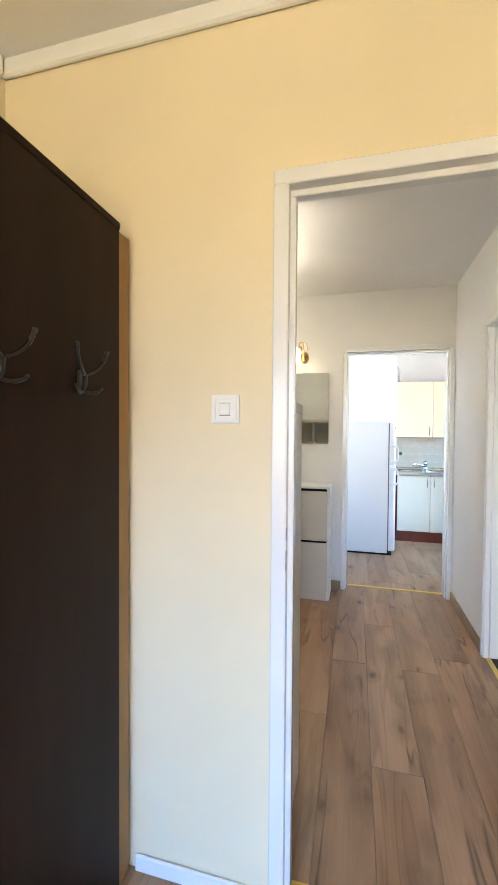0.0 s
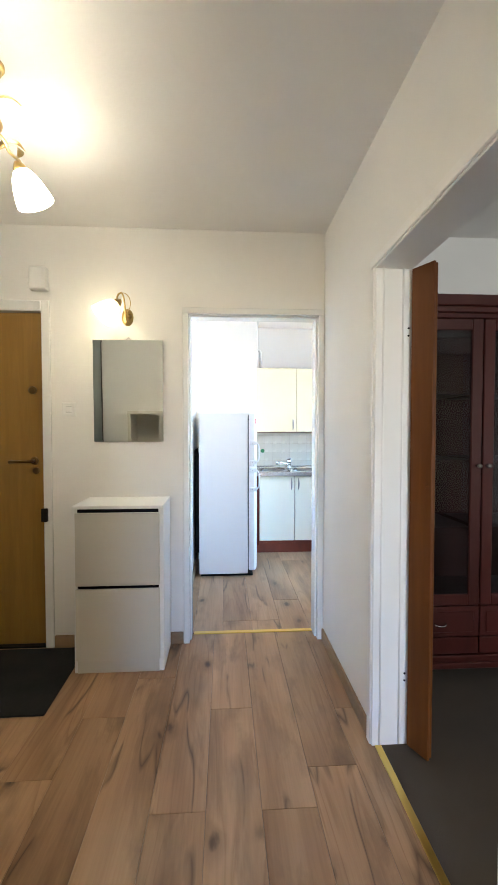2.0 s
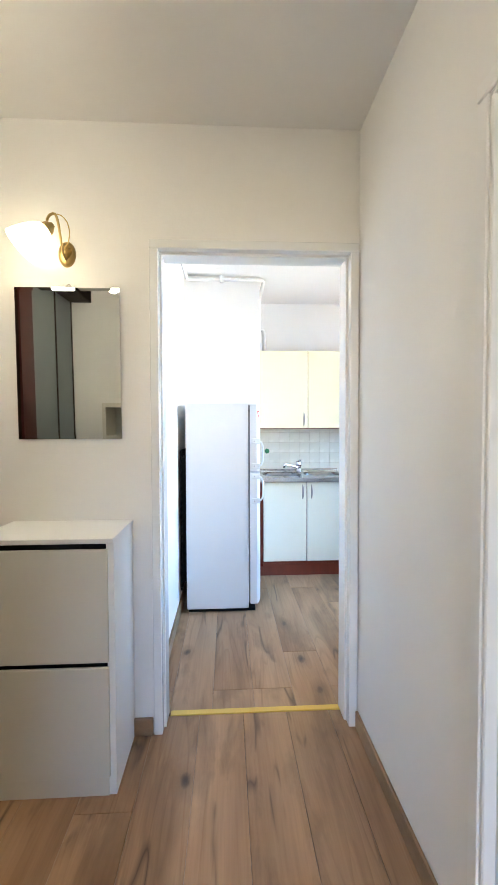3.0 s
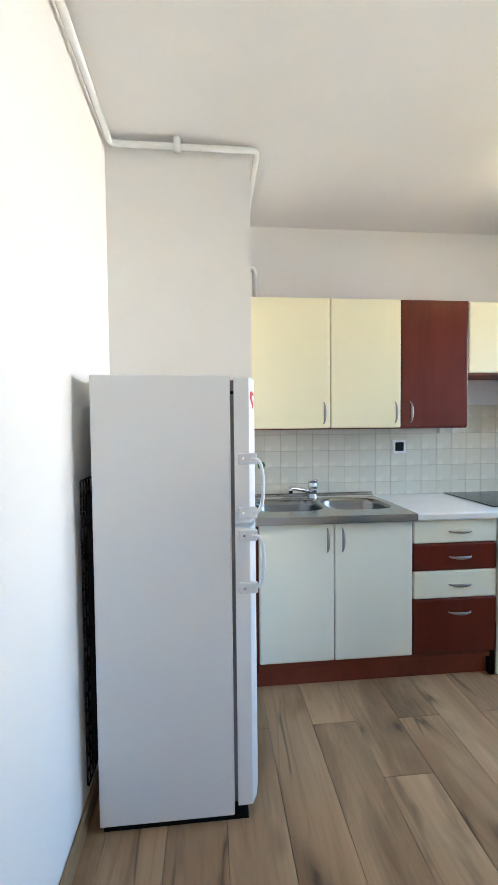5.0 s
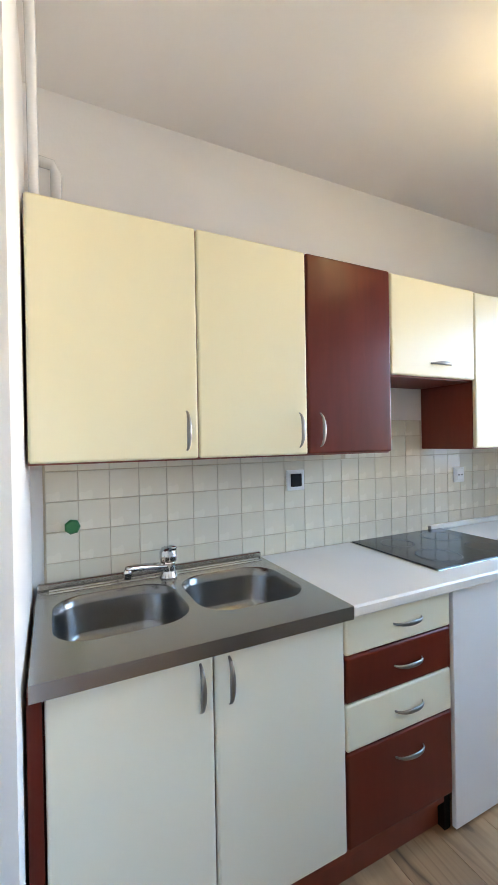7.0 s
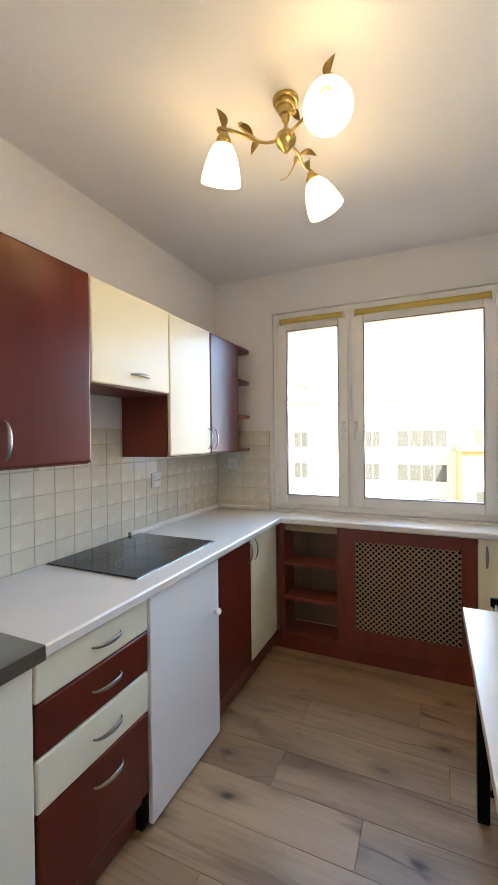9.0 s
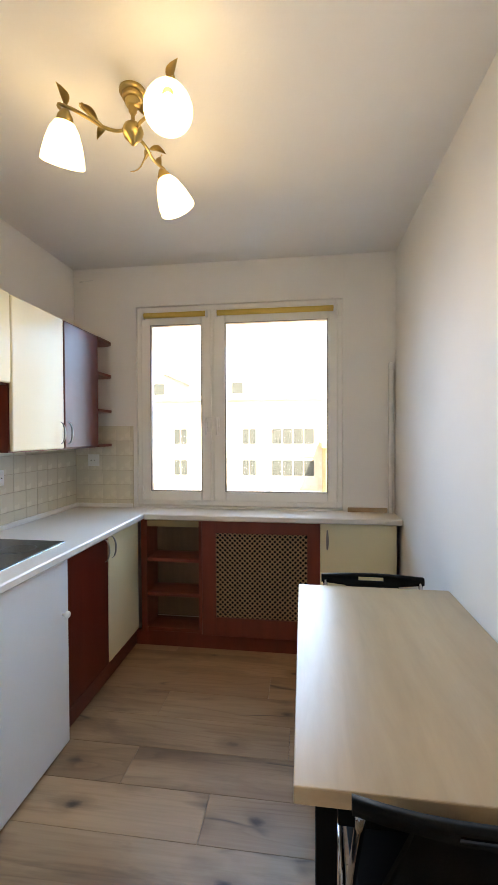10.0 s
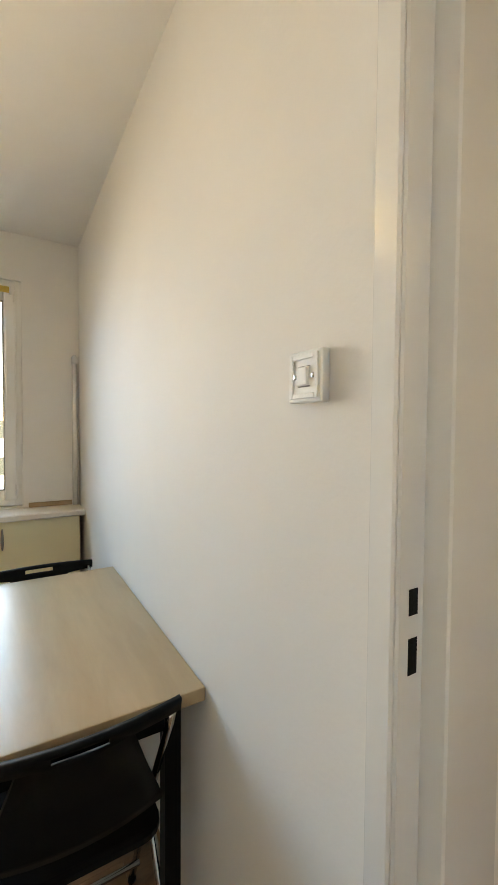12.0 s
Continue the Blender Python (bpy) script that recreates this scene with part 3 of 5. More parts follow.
handle(front_panel("door", c1, 2.645, 3.052, B, ZP, 0.838, M_CREAM), 2.685, B + 0.001, 0.765)
tagged(part("plinth_north", boxes([(0.458, 1.715, 5.133, 5.149, 0.001, ZP - 0.037), (2.254, 3.125, 5.133, 5.149, 0.001, ZP - 0.037), (0.458, 1.715, 5.107, 5.133, 0.098, ZP - 0.002)]), M_REDFRAME), "mahogany plinth board under the base cabinets", "plinth", "", "structure")

# units under the window
XW = 3.092
su = thing("open_shelf_unit", (3.18, 4.87, 0), "narrow open mahogany shelf unit under the window", "shelf unit", "units under the window")
part("frame", boxes([(XW, 3.288, 5.045, 5.084, 0.10, 0.838), (XW, 3.288, 4.680, 4.700, 0.10, 0.838)]), M_REDFRAME, su)
part("rail", box(XW + 0.004, XW + 0.02, 4.702, 5.043, 0.790, 0.836), M_OLIVE, su, "pale top rail")
part("back_board", box(3.282, 3.288, 4.701, 5.044, 0.13, 0.79), M_SHELFBACK, su, "brown back board, darkened for the shade in the shelves")
for zz in (0.105, 0.335, 0.560):
    part("shelf_board", box(XW + 0.006, 3.281, 4.701, 5.044, zz, zz + 0.022, 0.002), M_REDFRAME, su)
ru = thing("radiator_cover", (3.12, 4.31, 0), "mahogany radiator cover with a tan lattice screen", "radiator cover", "units under the window")
y0, y1, z0, z1 = 4.013, 4.589, 0.215, 0.758
part("frame", boxes([(XW, XW + 0.02, 3.937, y0, 0.10, 0.838), (XW, XW + 0.02, y1, 4.678, 0.10, 0.838), (XW, XW + 0.02, y0, y1, 0.10, z0), (XW, XW + 0.02, y0, y1, z1, 0.838)], 0.0015), M_REDFRAME, ru)
# black sheet gives the lattice holes the shade of the hollow behind
part("backing", box(XW + 0.035, XW + 0.04, 3.95, 4.67, 0.11, 0.83), M_BLACK, ru, "black sheet for the shade behind the lattice")
bm = bmesh.new()
pitch, sw = 0.0225, 0.0130
u0, u1, w0, w1 = y0 + 0.0, y1, z0, z1
for sgn in (1, -1):
    lo = (u0 - w1) if sgn > 0 else (u0 + w0)
    hi = (u1 - w0) if sgn > 0 else (u1 + w1)
    c = lo + 0.01
    xs = XW + (0.012 if sgn > 0 else 0.0165)
    while c < hi:
        # strip centre line: u - sgn*w = c, clipped to the panel
        if sgn > 0:
            a, b = max(w0, u0 - c), min(w1, u1 - c)
            p, q = (c + a, a), (c + b, b)
        else:
            a, b = max(w0, c - u1), min(w1, c - u0)
            p, q = (c - a, a), (c - b, b)
        if b - a > 0.012:
            k = sw / 2 * 1.414
            vs = [bm.verts.new((xs, p[0] - k / 2, p[1])), bm.verts.new((xs, p[0] + k / 2, p[1])), bm.verts.new((xs, q[0] + k / 2, q[1])), bm.verts.new((xs, q[0] - k / 2, q[1]))]
            vb = [bm.verts.new((v.co.x + 0.004, v.co.y, v.co.z)) for v in vs]
            bm.faces.new(vs)
            bm.faces.new(vb[::-1])
            for i in range(4):
                bm.faces.new((vs[i], vb[i], vb[(i + 1) % 4], vs[(i + 1) % 4]))
        c += pitch * 1.414
bmesh.ops.recalc_face_normals(bm, faces=bm.faces)
part("lattice", bm, M_LATTICE, ru, "tan diagonal lattice screen")
wu = thing("window_cupboard", (3.18, 3.7, 0), "shallow cupboard with a cream door under the window", "cupboard", "units under the window")
part("body", boxes([(XW + 0.021, 3.288, 3.916, 3.935, 0.10, 0.838), (XW + 0.021, 3.288, 3.478, 3.494, 0.10, 0.838), (XW + 0.021, 3.288, 3.494, 3.916, 0.10, 0.116)]), M_RED, wu)
d = part("door", box(XW, XW + 0.019, 3.480, 3.934, 0.137, 0.836, 0.005, 3), M_CREAM, wu)
handle(d, XW + 0.001, 3.892, 0.735, 0, -90)
tagged(part("plinth_window", box(3.118, 3.134, 3.47, 5.13, 0.001, 0.099), M_REDFRAME), "mahogany plinth board under the window units", "plinth", "", "structure")

wt = thing("worktop", (2.3, N, 0.84), "pale speckled laminate worktop continuing as window ledge", "worktop")
part("board", boxes([(1.291, 3.288, 5.056, 5.648, 0.840, 0.876)], 0.006), M_TOP, wt)
part("ledge", boxes([(3.055, 3.40, 3.452, 5.054, 0.840, 0.876)], 0.006), M_TOP, wt)
part("upstand", boxes([(2.285, 3.280, 5.618, 5.636, 0.8765, 0.903), (3.264, 3.280, 5.215, 5.617, 0.8765, 0.903)], 0.004), M_PLASTIC, wt, "white edge strip along the tiles")
part("end_cap", box(2.276, 2.284, 5.619, 5.635, 0.8765, 0.900, 0.002), M_NICKEL, wt)

hob = thing("hob", (2.06, 5.4, 0.876), "black ceramic hob with a thin steel rim set in the worktop", "hob")
part("rim", box(1.760, 2.356, 5.150, 5.632, 0.8765, 0.8805, 0.001), M_STEEL, hob)
part("glass_plate", box(1.766, 2.350, 5.156, 5.626, 0.8806, 0.8835, 0.001), M_HOB, hob, "black glass plate")
M_RING = paint("grey_hob_print", (0.16, 0.16, 0.165), 0.4, 0.1)
for cx, cy, r in ((1.92, 5.28, 0.09), (2.20, 5.28, 0.072), (1.92, 5.50, 0.072), (2.20, 5.50, 0.09)):
    bm = lathe([(r - 0.003, 0), (r - 0.003, 0.0006), (r, 0.0006), (r, 0)], 40, (cx, cy, 0.8834))
    part("cooking_ring", bm, M_RING, hob, "faint printed ring")

# ---- sink and tap ----


def round_rect(x0, x1, y0, y1, r, n=6):
    pts = []
    for cx, cy, a0 in ((x1 - r, y1 - r, 0), (x0 + r, y1 - r, 90), (x0 + r, y0 + r, 180), (x1 - r, y0 + r, 270)):
        for k in range(n + 1):
            a = radians(a0 + 90 * k / n)
            pts.append((cx + r * math.cos(a), cy + r * math.sin(a)))
    return pts


def loop_verts(bm, pts, z):
    return [bm.verts.new((x, y, z)) for x, y in pts]


def bridge(bm, a, b):
    for k in range(len(a)):
        j = (k + 1) % len(a)
        bm.faces.new((a[k], a[j], b[j], b[k]))


def bowl(bm, x0, x1, y0, y1, z, depth=0.15, r=0.10):
    steps = [(0.0, 0.0), (0.004, 0.004), (0.010, 0.03), (0.018, depth * 0.75), (0.035, depth * 0.94), (0.06, depth)]
    prev, first = None, None
    for inset, dz in steps:
        vs = loop_verts(bm, round_rect(x0 + inset, x1 - inset, y0 + inset, y1 - inset, max(0.02, r - inset * 0.4)), z - dz)
        if prev:
            bridge(bm, prev, vs)
        else:
            first = vs
        prev = vs
    bm.faces.new(prev[::-1])
    return first


sink = thing("sink", (0.88, 5.35, 0.876), "stainless steel double bowl sink top with ribbed back edge", "sink")
bm = bmesh.new()
ZS = 0.880
outer = loop_verts(bm, [(0.464, 5.050), (1.288, 5.050), (1.288, 5.632), (0.464, 5.632)], ZS)
edges = [bm.edges.new((outer[k], outer[(k + 1) % 4])) for k in range(4)]
for b in ((0.508, 0.870, 5.192, 5.532), (0.896, 1.250, 5.192, 5.532)):
    ring = loop_verts(bm, round_rect(*b, 0.10), ZS)
    edges += [bm.edges.new((ring[k], ring[(k + 1) % len(ring)])) for k in range(len(ring))]
bmesh.ops.triangle_fill(bm, use_beauty=True, use_dissolve=False, edges=edges)
low = [bm.verts.new((v.co.x, v.co.y, 0.842)) for v in outer]
for k in range(4):
    j = (k + 1) % 4
    bm.faces.new((outer[k], outer[j], low[j], low[k]))
bmesh.ops.recalc_face_normals(bm, faces=bm.faces)
part("top_plate", bm, M_STEEL, sink)
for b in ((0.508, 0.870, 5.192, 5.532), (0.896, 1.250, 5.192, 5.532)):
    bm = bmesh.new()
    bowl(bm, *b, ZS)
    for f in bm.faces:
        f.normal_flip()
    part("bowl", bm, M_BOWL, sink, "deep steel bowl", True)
    cx, cy = (b[0] + b[1]) / 2, (b[2] + b[3]) / 2
    part("drain", lathe([(0.0, 0.002), (0.018, 0.002), (0.022, 0.004), (0.032, 0.003), (0.034, 0.0)], 20, (cx, cy, ZS - 0.150)), M_CHROME, sink, "round chrome drain", True)
for yy in (5.585, 5.610):
    part("rib", tube([(0.50, yy, ZS), (1.268, yy, ZS)], 0.005, 8), M_STEEL, sink)
part("back_lip", box(0.466, 1.286, 5.620, 5.638, ZS, ZS + 0.022, 0.004), M_STEEL, sink)
tap = thing("tap", (0.883, 5.560, ZS), "chrome single lever mixer tap standing on the sink", "tap")
TX, TY = 0.883, 5.560
part("base", lathe([(0.030, 0), (0.030, 0.006), (0.025, 0.012), (0.024, 0.052), (0.028, 0.057)], 24, (TX, TY, ZS)), M_CHROME, tap, "", True)
part("cap", lathe([(0.028, 0), (0.031, 0.008), (0.030, 0.036), (0.023, 0.048), (0.0, 0.052)], 24, (TX, TY, ZS + 0.058)), M_CHROME, tap, "", True)
part("spout", tube(bez((TX - 0.010, TY - 0.006, ZS + 0.040), (TX - 0.06, TY - 0.04, ZS + 0.058), (TX - 0.11, TY - 0.072, ZS + 0.074), (TX - 0.160, TY - 0.105, ZS + 0.080)), [0.015 - 0.0004 * i for i in range(13)], 14), M_CHROME, tap, "", True)
part("aerator", lathe([(0.0, -0.022), (0.011, -0.022), (0.0125, 0.0), (0.010, 0.008)], 16, (TX - 0.157, TY - 0.103, ZS + 0.072)), M_CHROME, tap, "", True)
part("lever", tube([(TX, TY, ZS + 0.098), (TX + 0.004, TY - 0.028, ZS + 0.112), (TX + 0.008, TY - 0.060, ZS + 0.116)], [0.010, 0.009, 0.007], 10), M_CHROME, tap, "", True)

# ---- fridge ----
fr = thing("fridge", (0.12, 4.68, 0), "white two-door fridge freezer with curved doors and bow handles", "fridge")
part("body", box(-0.112, 0.328, 4.437, 4.930, 0.02, 1.487, 0.005, 2), M_FRIDGE, fr, "flat white enamel side")
part("base_strip", box(-0.10, 0.375, 4.445, 4.922, 0.0, 0.02), M_BLACK, fr)
part("gasket", box(0.328, 0.341, 4.446, 4.921, 0.06, 1.470), M_GASKET, fr, "grey door seal")
part("hinge", box(0.326, 0.341, 4.442, 4.46, 1.425, 1.435), M_BLACK, fr)
grid = [(-0.155, -0.150, y, y + 0.004, 0.15, 1.15) for y in [4.46 + 0.03 * k for k in range(16)]]
part("rear_grid", boxes(grid + [(-0.150, -0.146, 4.455, 4.925, 0.15 + 0.05 * k, 0.155 + 0.05 * k) for k in range(21)] + [(-0.146, -0.113, 4.50, 4.52, 0.2, 1.1), (-0.146, -0.113, 4.85, 4.87, 0.2, 1.1)]), M_BLACK, fr, "black condenser grid on the back")


def curved_door(z0, z1):
    front = [(0.388, 4.438), (0.3905, 4.4405), (0.405, 4.470), (0.415, 4.520), (0.4225, 4.600)]
    prof = [(0.340, 4.437)] + front + [(0.425, 4.6835)] + [(x, 9.367 - y) for x, y in front[::-1]] + [(0.340, 4.930)]
    bm = bmesh.new()
    rings = []
    cx, cy = 0.375, 4.684
    for z, k in ((z0, 0.985), (z0 + 0.006, 1.0), (z1 - 0.010, 1.0), (z1 - 0.003, 0.992), (z1, 0.975)):
        rings.append([bm.verts.new((cx + (x - cx) * k, cy + (y - cy) * k, z)) for x, y in prof])
    for a, b in zip(rings, rings[1:]):
        bridge(bm, a, b)
    bm.faces.new(rings[0][::-1])
    bm.faces.new(rings[-1])
    bmesh.ops.recalc_face_normals(bm, faces=bm.faces)
    return bm


for z0, z1, h0, h1 in ((1.003, 1.480, 1.028, 1.228), (0.050, 0.990, 0.782, 0.979)):
    d = part("door", curved_door(z0, z1), M_FRIDGE, fr, "curved white door", True)
    d.data.set_sharp_from_angle(angle=radians(28))
    hd = part("handle", tube(bez((0.395, 4.426, h1 - 0.012), (0.430, 4.426, h1 - 0.01), (0.430, 4.426, h1 - 0.05), (0.432, 4.428, (h0 + h1) / 2), 8) + bez((0.432, 4.428, (h0 + h1) / 2), (0.430, 4.426, h0 + 0.05), (0.430, 4.426, h0 + 0.01), (0.395, 4.426, h0 + 0.012), 8)[1:], 0.0062, 10), M_FRIDGE, d, "white bow handle", True)
    for zz in (h0 + 0.012, h1 - 0.012):
        part("handle_plate", box(0.350, 0.412, 4.421, 4.4365, zz - 0.019, zz + 0.019, 0.005, 2), M_FRIDGE, d)
        part("screw", lathe([(0.004, 0), (0.0045, 0.002), (0, 0.0025)], 10, (0.368, 4.421, zz), Matrix.Rotation(radians(90), 4, "X")), M_CHROME, d)
bm = bmesh.new()
hp = []
for k in range(28):
    a = 2 * math.pi * k / 28
    hp.append((0.85 * 16 * math.sin(a) ** 3, 13 * math.cos(a) - 5 * math.cos(2 * a) - 2 * math.cos(3 * a) - math.cos(4 * a)))
def door_skin(a, out):
    """A place on the slanted front of the upper door, out metres off its skin."""
    y = 4.4665 + (math.degrees(a) - 47) / 24 * 0.021
    x = 0.3905 + (y - 4.4405) * 0.4915 if y < 4.470 else 0.405 + (y - 4.470) * 0.2
    n = Vector((0.92, -0.40, 0)).normalized()
    return Vector((x, y, 0)) + n * out


for s_, mi, lift in ((1.0, 0, 0.0016), (0.42, 1, 0.0024)):
    vs, vb = [], []
    for u, w in hp:
        a = radians(47 + u / 13.6 * 24 * s_)
        z = 1.412 + w * 0.0020 * s_
        vs.append(bm.verts.new(door_skin(a, lift) + Vector((0, 0, z))))
        vb.append(bm.verts.new(door_skin(a, -0.003) + Vector((0, 0, z))))
    f = bm.faces.new(vs)
    f.material_index = mi
    for k in range(28):
        j = (k + 1) % 28
        bm.faces.new((vs[k], vs[j], vb[j], vb[k])).material_index = mi
bmesh.ops.recalc_face_normals(bm, faces=bm.faces)
tagged(part("heart_sticker", bm, (M_REDP, M_PLASTIC)), "red and white heart-shaped sticker on the fridge door", "sticker")

# ---- pipes ----


def pipe(name, pts, r, label):
    tagged(part(name, tube(pts, r, 12), M_GLOSS, None, "", True), label, "pipe")


ZC = H - 0.035
pipe("gas_pipe", [(-0.140, 3.46, ZC), (-0.140, 4.90, ZC), (-0.128, 4.915, ZC), (-0.10, 4.918, ZC), (0.46, 4.918, ZC), (0.476, 4.922, ZC), (0.483, 4.94, ZC), (0.483, 5.30, ZC), (0.483, 5.36, ZC - 0.02), (0.483, 5.40, ZC - 0.08), (0.483, 5.44, 2.15), (0.483, 5.44, 2.03)], 0.014, "white painted gas pipe running along the ceiling edge")
pipe("gas_pipe", [(0.545, 5.60, 2.03), (0.545, 5.60, 2.24), (0.535, 5.60, 2.27), (0.47, 5.60, 2.275)], 0.017, "white painted pipe elbow above the wall cabinets")
bm = tube([(0.14, 4.910, ZC - 0.025), (0.14, 4.910, ZC + 0.03)], 0.016, 10)
tagged(part("pipe_clip", bm, M_GLOSS, None, "", True), "white painted pipe bracket below the ceiling", "pipe bracket")
pipe("heating_pipe", [(3.266, 3.482, 0.876), (3.266, 3.482, 1.80)], 0.016, "white vertical pipe standing on the window ledge")
pipe("heating_pipe_valve", [(3.262, 3.482, 1.79), (3.262, 3.482, 1.83), (3.262, 3.484, 1.845)], [0.018, 0.018, 0.006], "white capped vent at the top of the pipe")
tagged(part("ledge_batten", box(3.270, 3.289, 3.50, 3.75, 0.8765, 0.905, 0.003), M_OAK), "pale wooden batten behind the window ledge", "batten")

pipe("cable_end", [(3.284, 5.60, 2.462), (3.283, 5.50, 2.468)], 0.003, "short white cable end below the ceiling")

# ---- window ----
XG = 3.318


def window_unit(name, y0, y1, z0, z1, mull, label):
    win = thing(name, (XG, (y0 + y1) / 2, z0), label, "window")
    tagged(win, kind="structure")
    o = 0.045
    part("window_frame", boxes([(XG, XG + 0.07, y0, y0 + o, z0, z1), (XG, XG + 0.07, y1 - o, y1, z0, z1), (XG, XG + 0.07, y0 + o, y1 - o, z0, z0 + o), (XG, XG + 0.07, y0 + o, y1 - o, z1 - o, z1), (XG, XG + 0.07, mull - 0.03, mull + 0.03, z0 + o, z1 - o)], 0.003), M_PVC, win)
    for a, b in ((y0 + o - 0.012, mull - 0.008), (mull + 0.008, y1 - o + 0.012)):
        w, lo, hi = 0.068, z0 + o - 0.012, z1 - o + 0.012
        wb = 0.082 if a < mull - 0.1 and b < mull + 0.01 else w
        wt = 0.098
        s = part("sash", boxes([(XG - 0.014, XG + 0.052, a, a + w, lo, hi), (XG - 0.014, XG + 0.052, b - wb, b, lo, hi), (XG - 0.014, XG + 0.052, a + w, b - wb, lo, lo + w), (XG - 0.014, XG + 0.052, a + w, b - wb, hi - wt, hi)], 0.005), M_PVC, win)
        g = part("pane", box(XG + 0.02, XG + 0.026, a + w - 0.005, b - wb + 0.005, lo + w - 0.005, hi - wt + 0.005), M_GLASS, s)
        g.visible_shadow = False
        part("gasket", boxes([(XG - 0.0155, XG + 0.02, a + w - 0.002, a + w + 0.003, lo + w, hi - wt), (XG - 0.0155, XG + 0.02, b - wb - 0.003, b - wb + 0.002, lo + w, hi - wt), (XG - 0.0155, XG + 0.02, a + w, b - wb, lo + w - 0.002, lo + w + 0.003), (XG - 0.0155, XG + 0.02, a + w, b - wb, hi - wt - 0.003, hi - wt + 0.002)]), M_GASKET, s, "dark rubber seal")
        hy = (b - 0.03) if a < mull - 0.1 and b < mull + 0.01 else (a + 0.03)
        part("handle_base", box(XG - 0.026, XG - 0.013, hy - 0.013, hy + 0.013, 1.43, 1.50, 0.004), M_PLASTIC, s)
        part("handle_grip", tube([(XG - 0.03, hy, 1.49), (XG - 0.052, hy, 1.487), (XG - 0.055, hy, 1.46), (XG - 0.053, hy, 1.38)], [0.008, 0.009, 0.009, 0.007], 10), M_PLASTIC, s, "", True)
        bl = part("blind_roll", tube([(XG - 0.032, a + 0.03, 2.205), (XG - 0.032, b - 0.03, 2.205)], 0.018, 16), M_BLIND, s, "rolled up yellow fabric blind", True)
        part("blind_end", boxes([(XG - 0.052, XG - 0.014, a + 0.022, a + 0.032, 2.180, 2.228), (XG - 0.052, XG - 0.014, b - 0.032, b - 0.022, 2.180, 2.228)], 0.003), M_PLASTIC, bl)
        hh = a + 0.004 if hy > (a + b) / 2 else b - 0.004
        for zz in (lo + 0.03, hi - 0.10):
            part("hinge", tube([(XG - 0.018, hh, zz), (XG - 0.018, hh, zz + 0.07)], 0.008, 8), M_PVC, s)
    return win


window_unit("window_1", 3.777, 5.193, 0.892, 2.272, 4.653, "white plastic two-sash window with yellow blinds rolled up")
part("pull_chain", tube([(XG - 0.03, 3.868, 2.19), (XG - 0.026, 3.865, 1.8), (XG - 0.028, 3.862, 1.40)], 0.0022, 6), M_PLASTIC, bpy.data.objects["window_1"])
for nm, x0, x1, yf in (("window_2", -0.9, 0.7, -3.20), ("window_3", 1.1, 2.7, -1.70)):
    w = thing(nm, ((x0 + x1) / 2, yf, 0.85), "plain white framed window with clear panes", "window")
    tagged(w, kind="structure")
    part("window_frame", boxes([(x0, x0 + 0.07, yf, yf + 0.06, 0.85, 2.2), (x1 - 0.07, x1, yf, yf + 0.06, 0.85, 2.2), (x0 + 0.07, x1 - 0.07, yf, yf + 0.06, 0.85, 0.92), (x0 + 0.07, x1 - 0.07, yf, yf + 0.06, 2.13, 2.2), ((x0 + x1) / 2 - 0.05, (x0 + x1) / 2 + 0.05, yf, yf + 0.06, 0.92, 2.13)], 0.004), M_PVC, w)
    g = part("pane", box(x0 + 0.07, x1 - 0.07, yf + 0.02, yf + 0.025, 0.92, 2.13), M_GLASS, w)
    g.visible_shadow = False

# ---- switches and sockets ----


def plate(name, at, normal, label, size=0.082, rocker=0.034, dark=False, deep=0.010, screws=False):
    """A square wall plate with a raised rim and a rocker or inset; normal is 'x-', 'y-' or 'y+'."""
    ob = thing(name, (0, 0, 0), label, "switch" if "switch" in name else "socket")
    h = size / 2
    part("plate", box(-h, h, -deep, 0, -h, h, 0.003, 2), M_PLASTIC, ob)
    part("rim", boxes([(-h + 0.006, -h + 0.014, -deep - 0.003, -deep, -h + 0.006, h - 0.006), (h - 0.014, h - 0.006, -deep - 0.003, -deep, -h + 0.006, h - 0.006), (-h + 0.014, h - 0.014, -deep - 0.003, -deep, h - 0.014, h - 0.006), (-h + 0.014, h - 0.014, -deep - 0.003, -deep, -h + 0.006, -h + 0.014)], 0.001), M_PLASTIC, ob)
    r = rocker / 2
    if dark:
        part("lid", box(-h + 0.016, h - 0.016, -deep - 0.006, -deep, -h + 0.016, h - 0.016, 0.003), M_BLACK, ob, "black inset")
    else:
        part("rocker", box(-r, r, -deep - 0.006, -deep, -r * 1.1, r * 1.1, 0.002), M_PLASTIC, ob)
        # grey strips draw the shadow lines along the rocker's upper and lower edge
        for zz in (r * 1.1, -r * 1.1 - 0.002):
            part("rocker_shade_line", box(-r - 0.001, r + 0.001, -deep - 0.0008, -deep, zz, zz + 0.0016), M_GASKET, ob)
    if screws:
        for sx in (-1, 1):
            part("screw", lathe([(0.004, 0), (0.004, 0.002), (0, 0.0025)], 10, (sx * (r + 0.009), -deep, 0), Matrix.Rotation(radians(90), 4, "X")), M_CHROME, ob)
    ob.matrix_basis = pose(*at, 0, 0, {"y-": 0, "y+": 180, "x-": -90}[normal])
    return ob


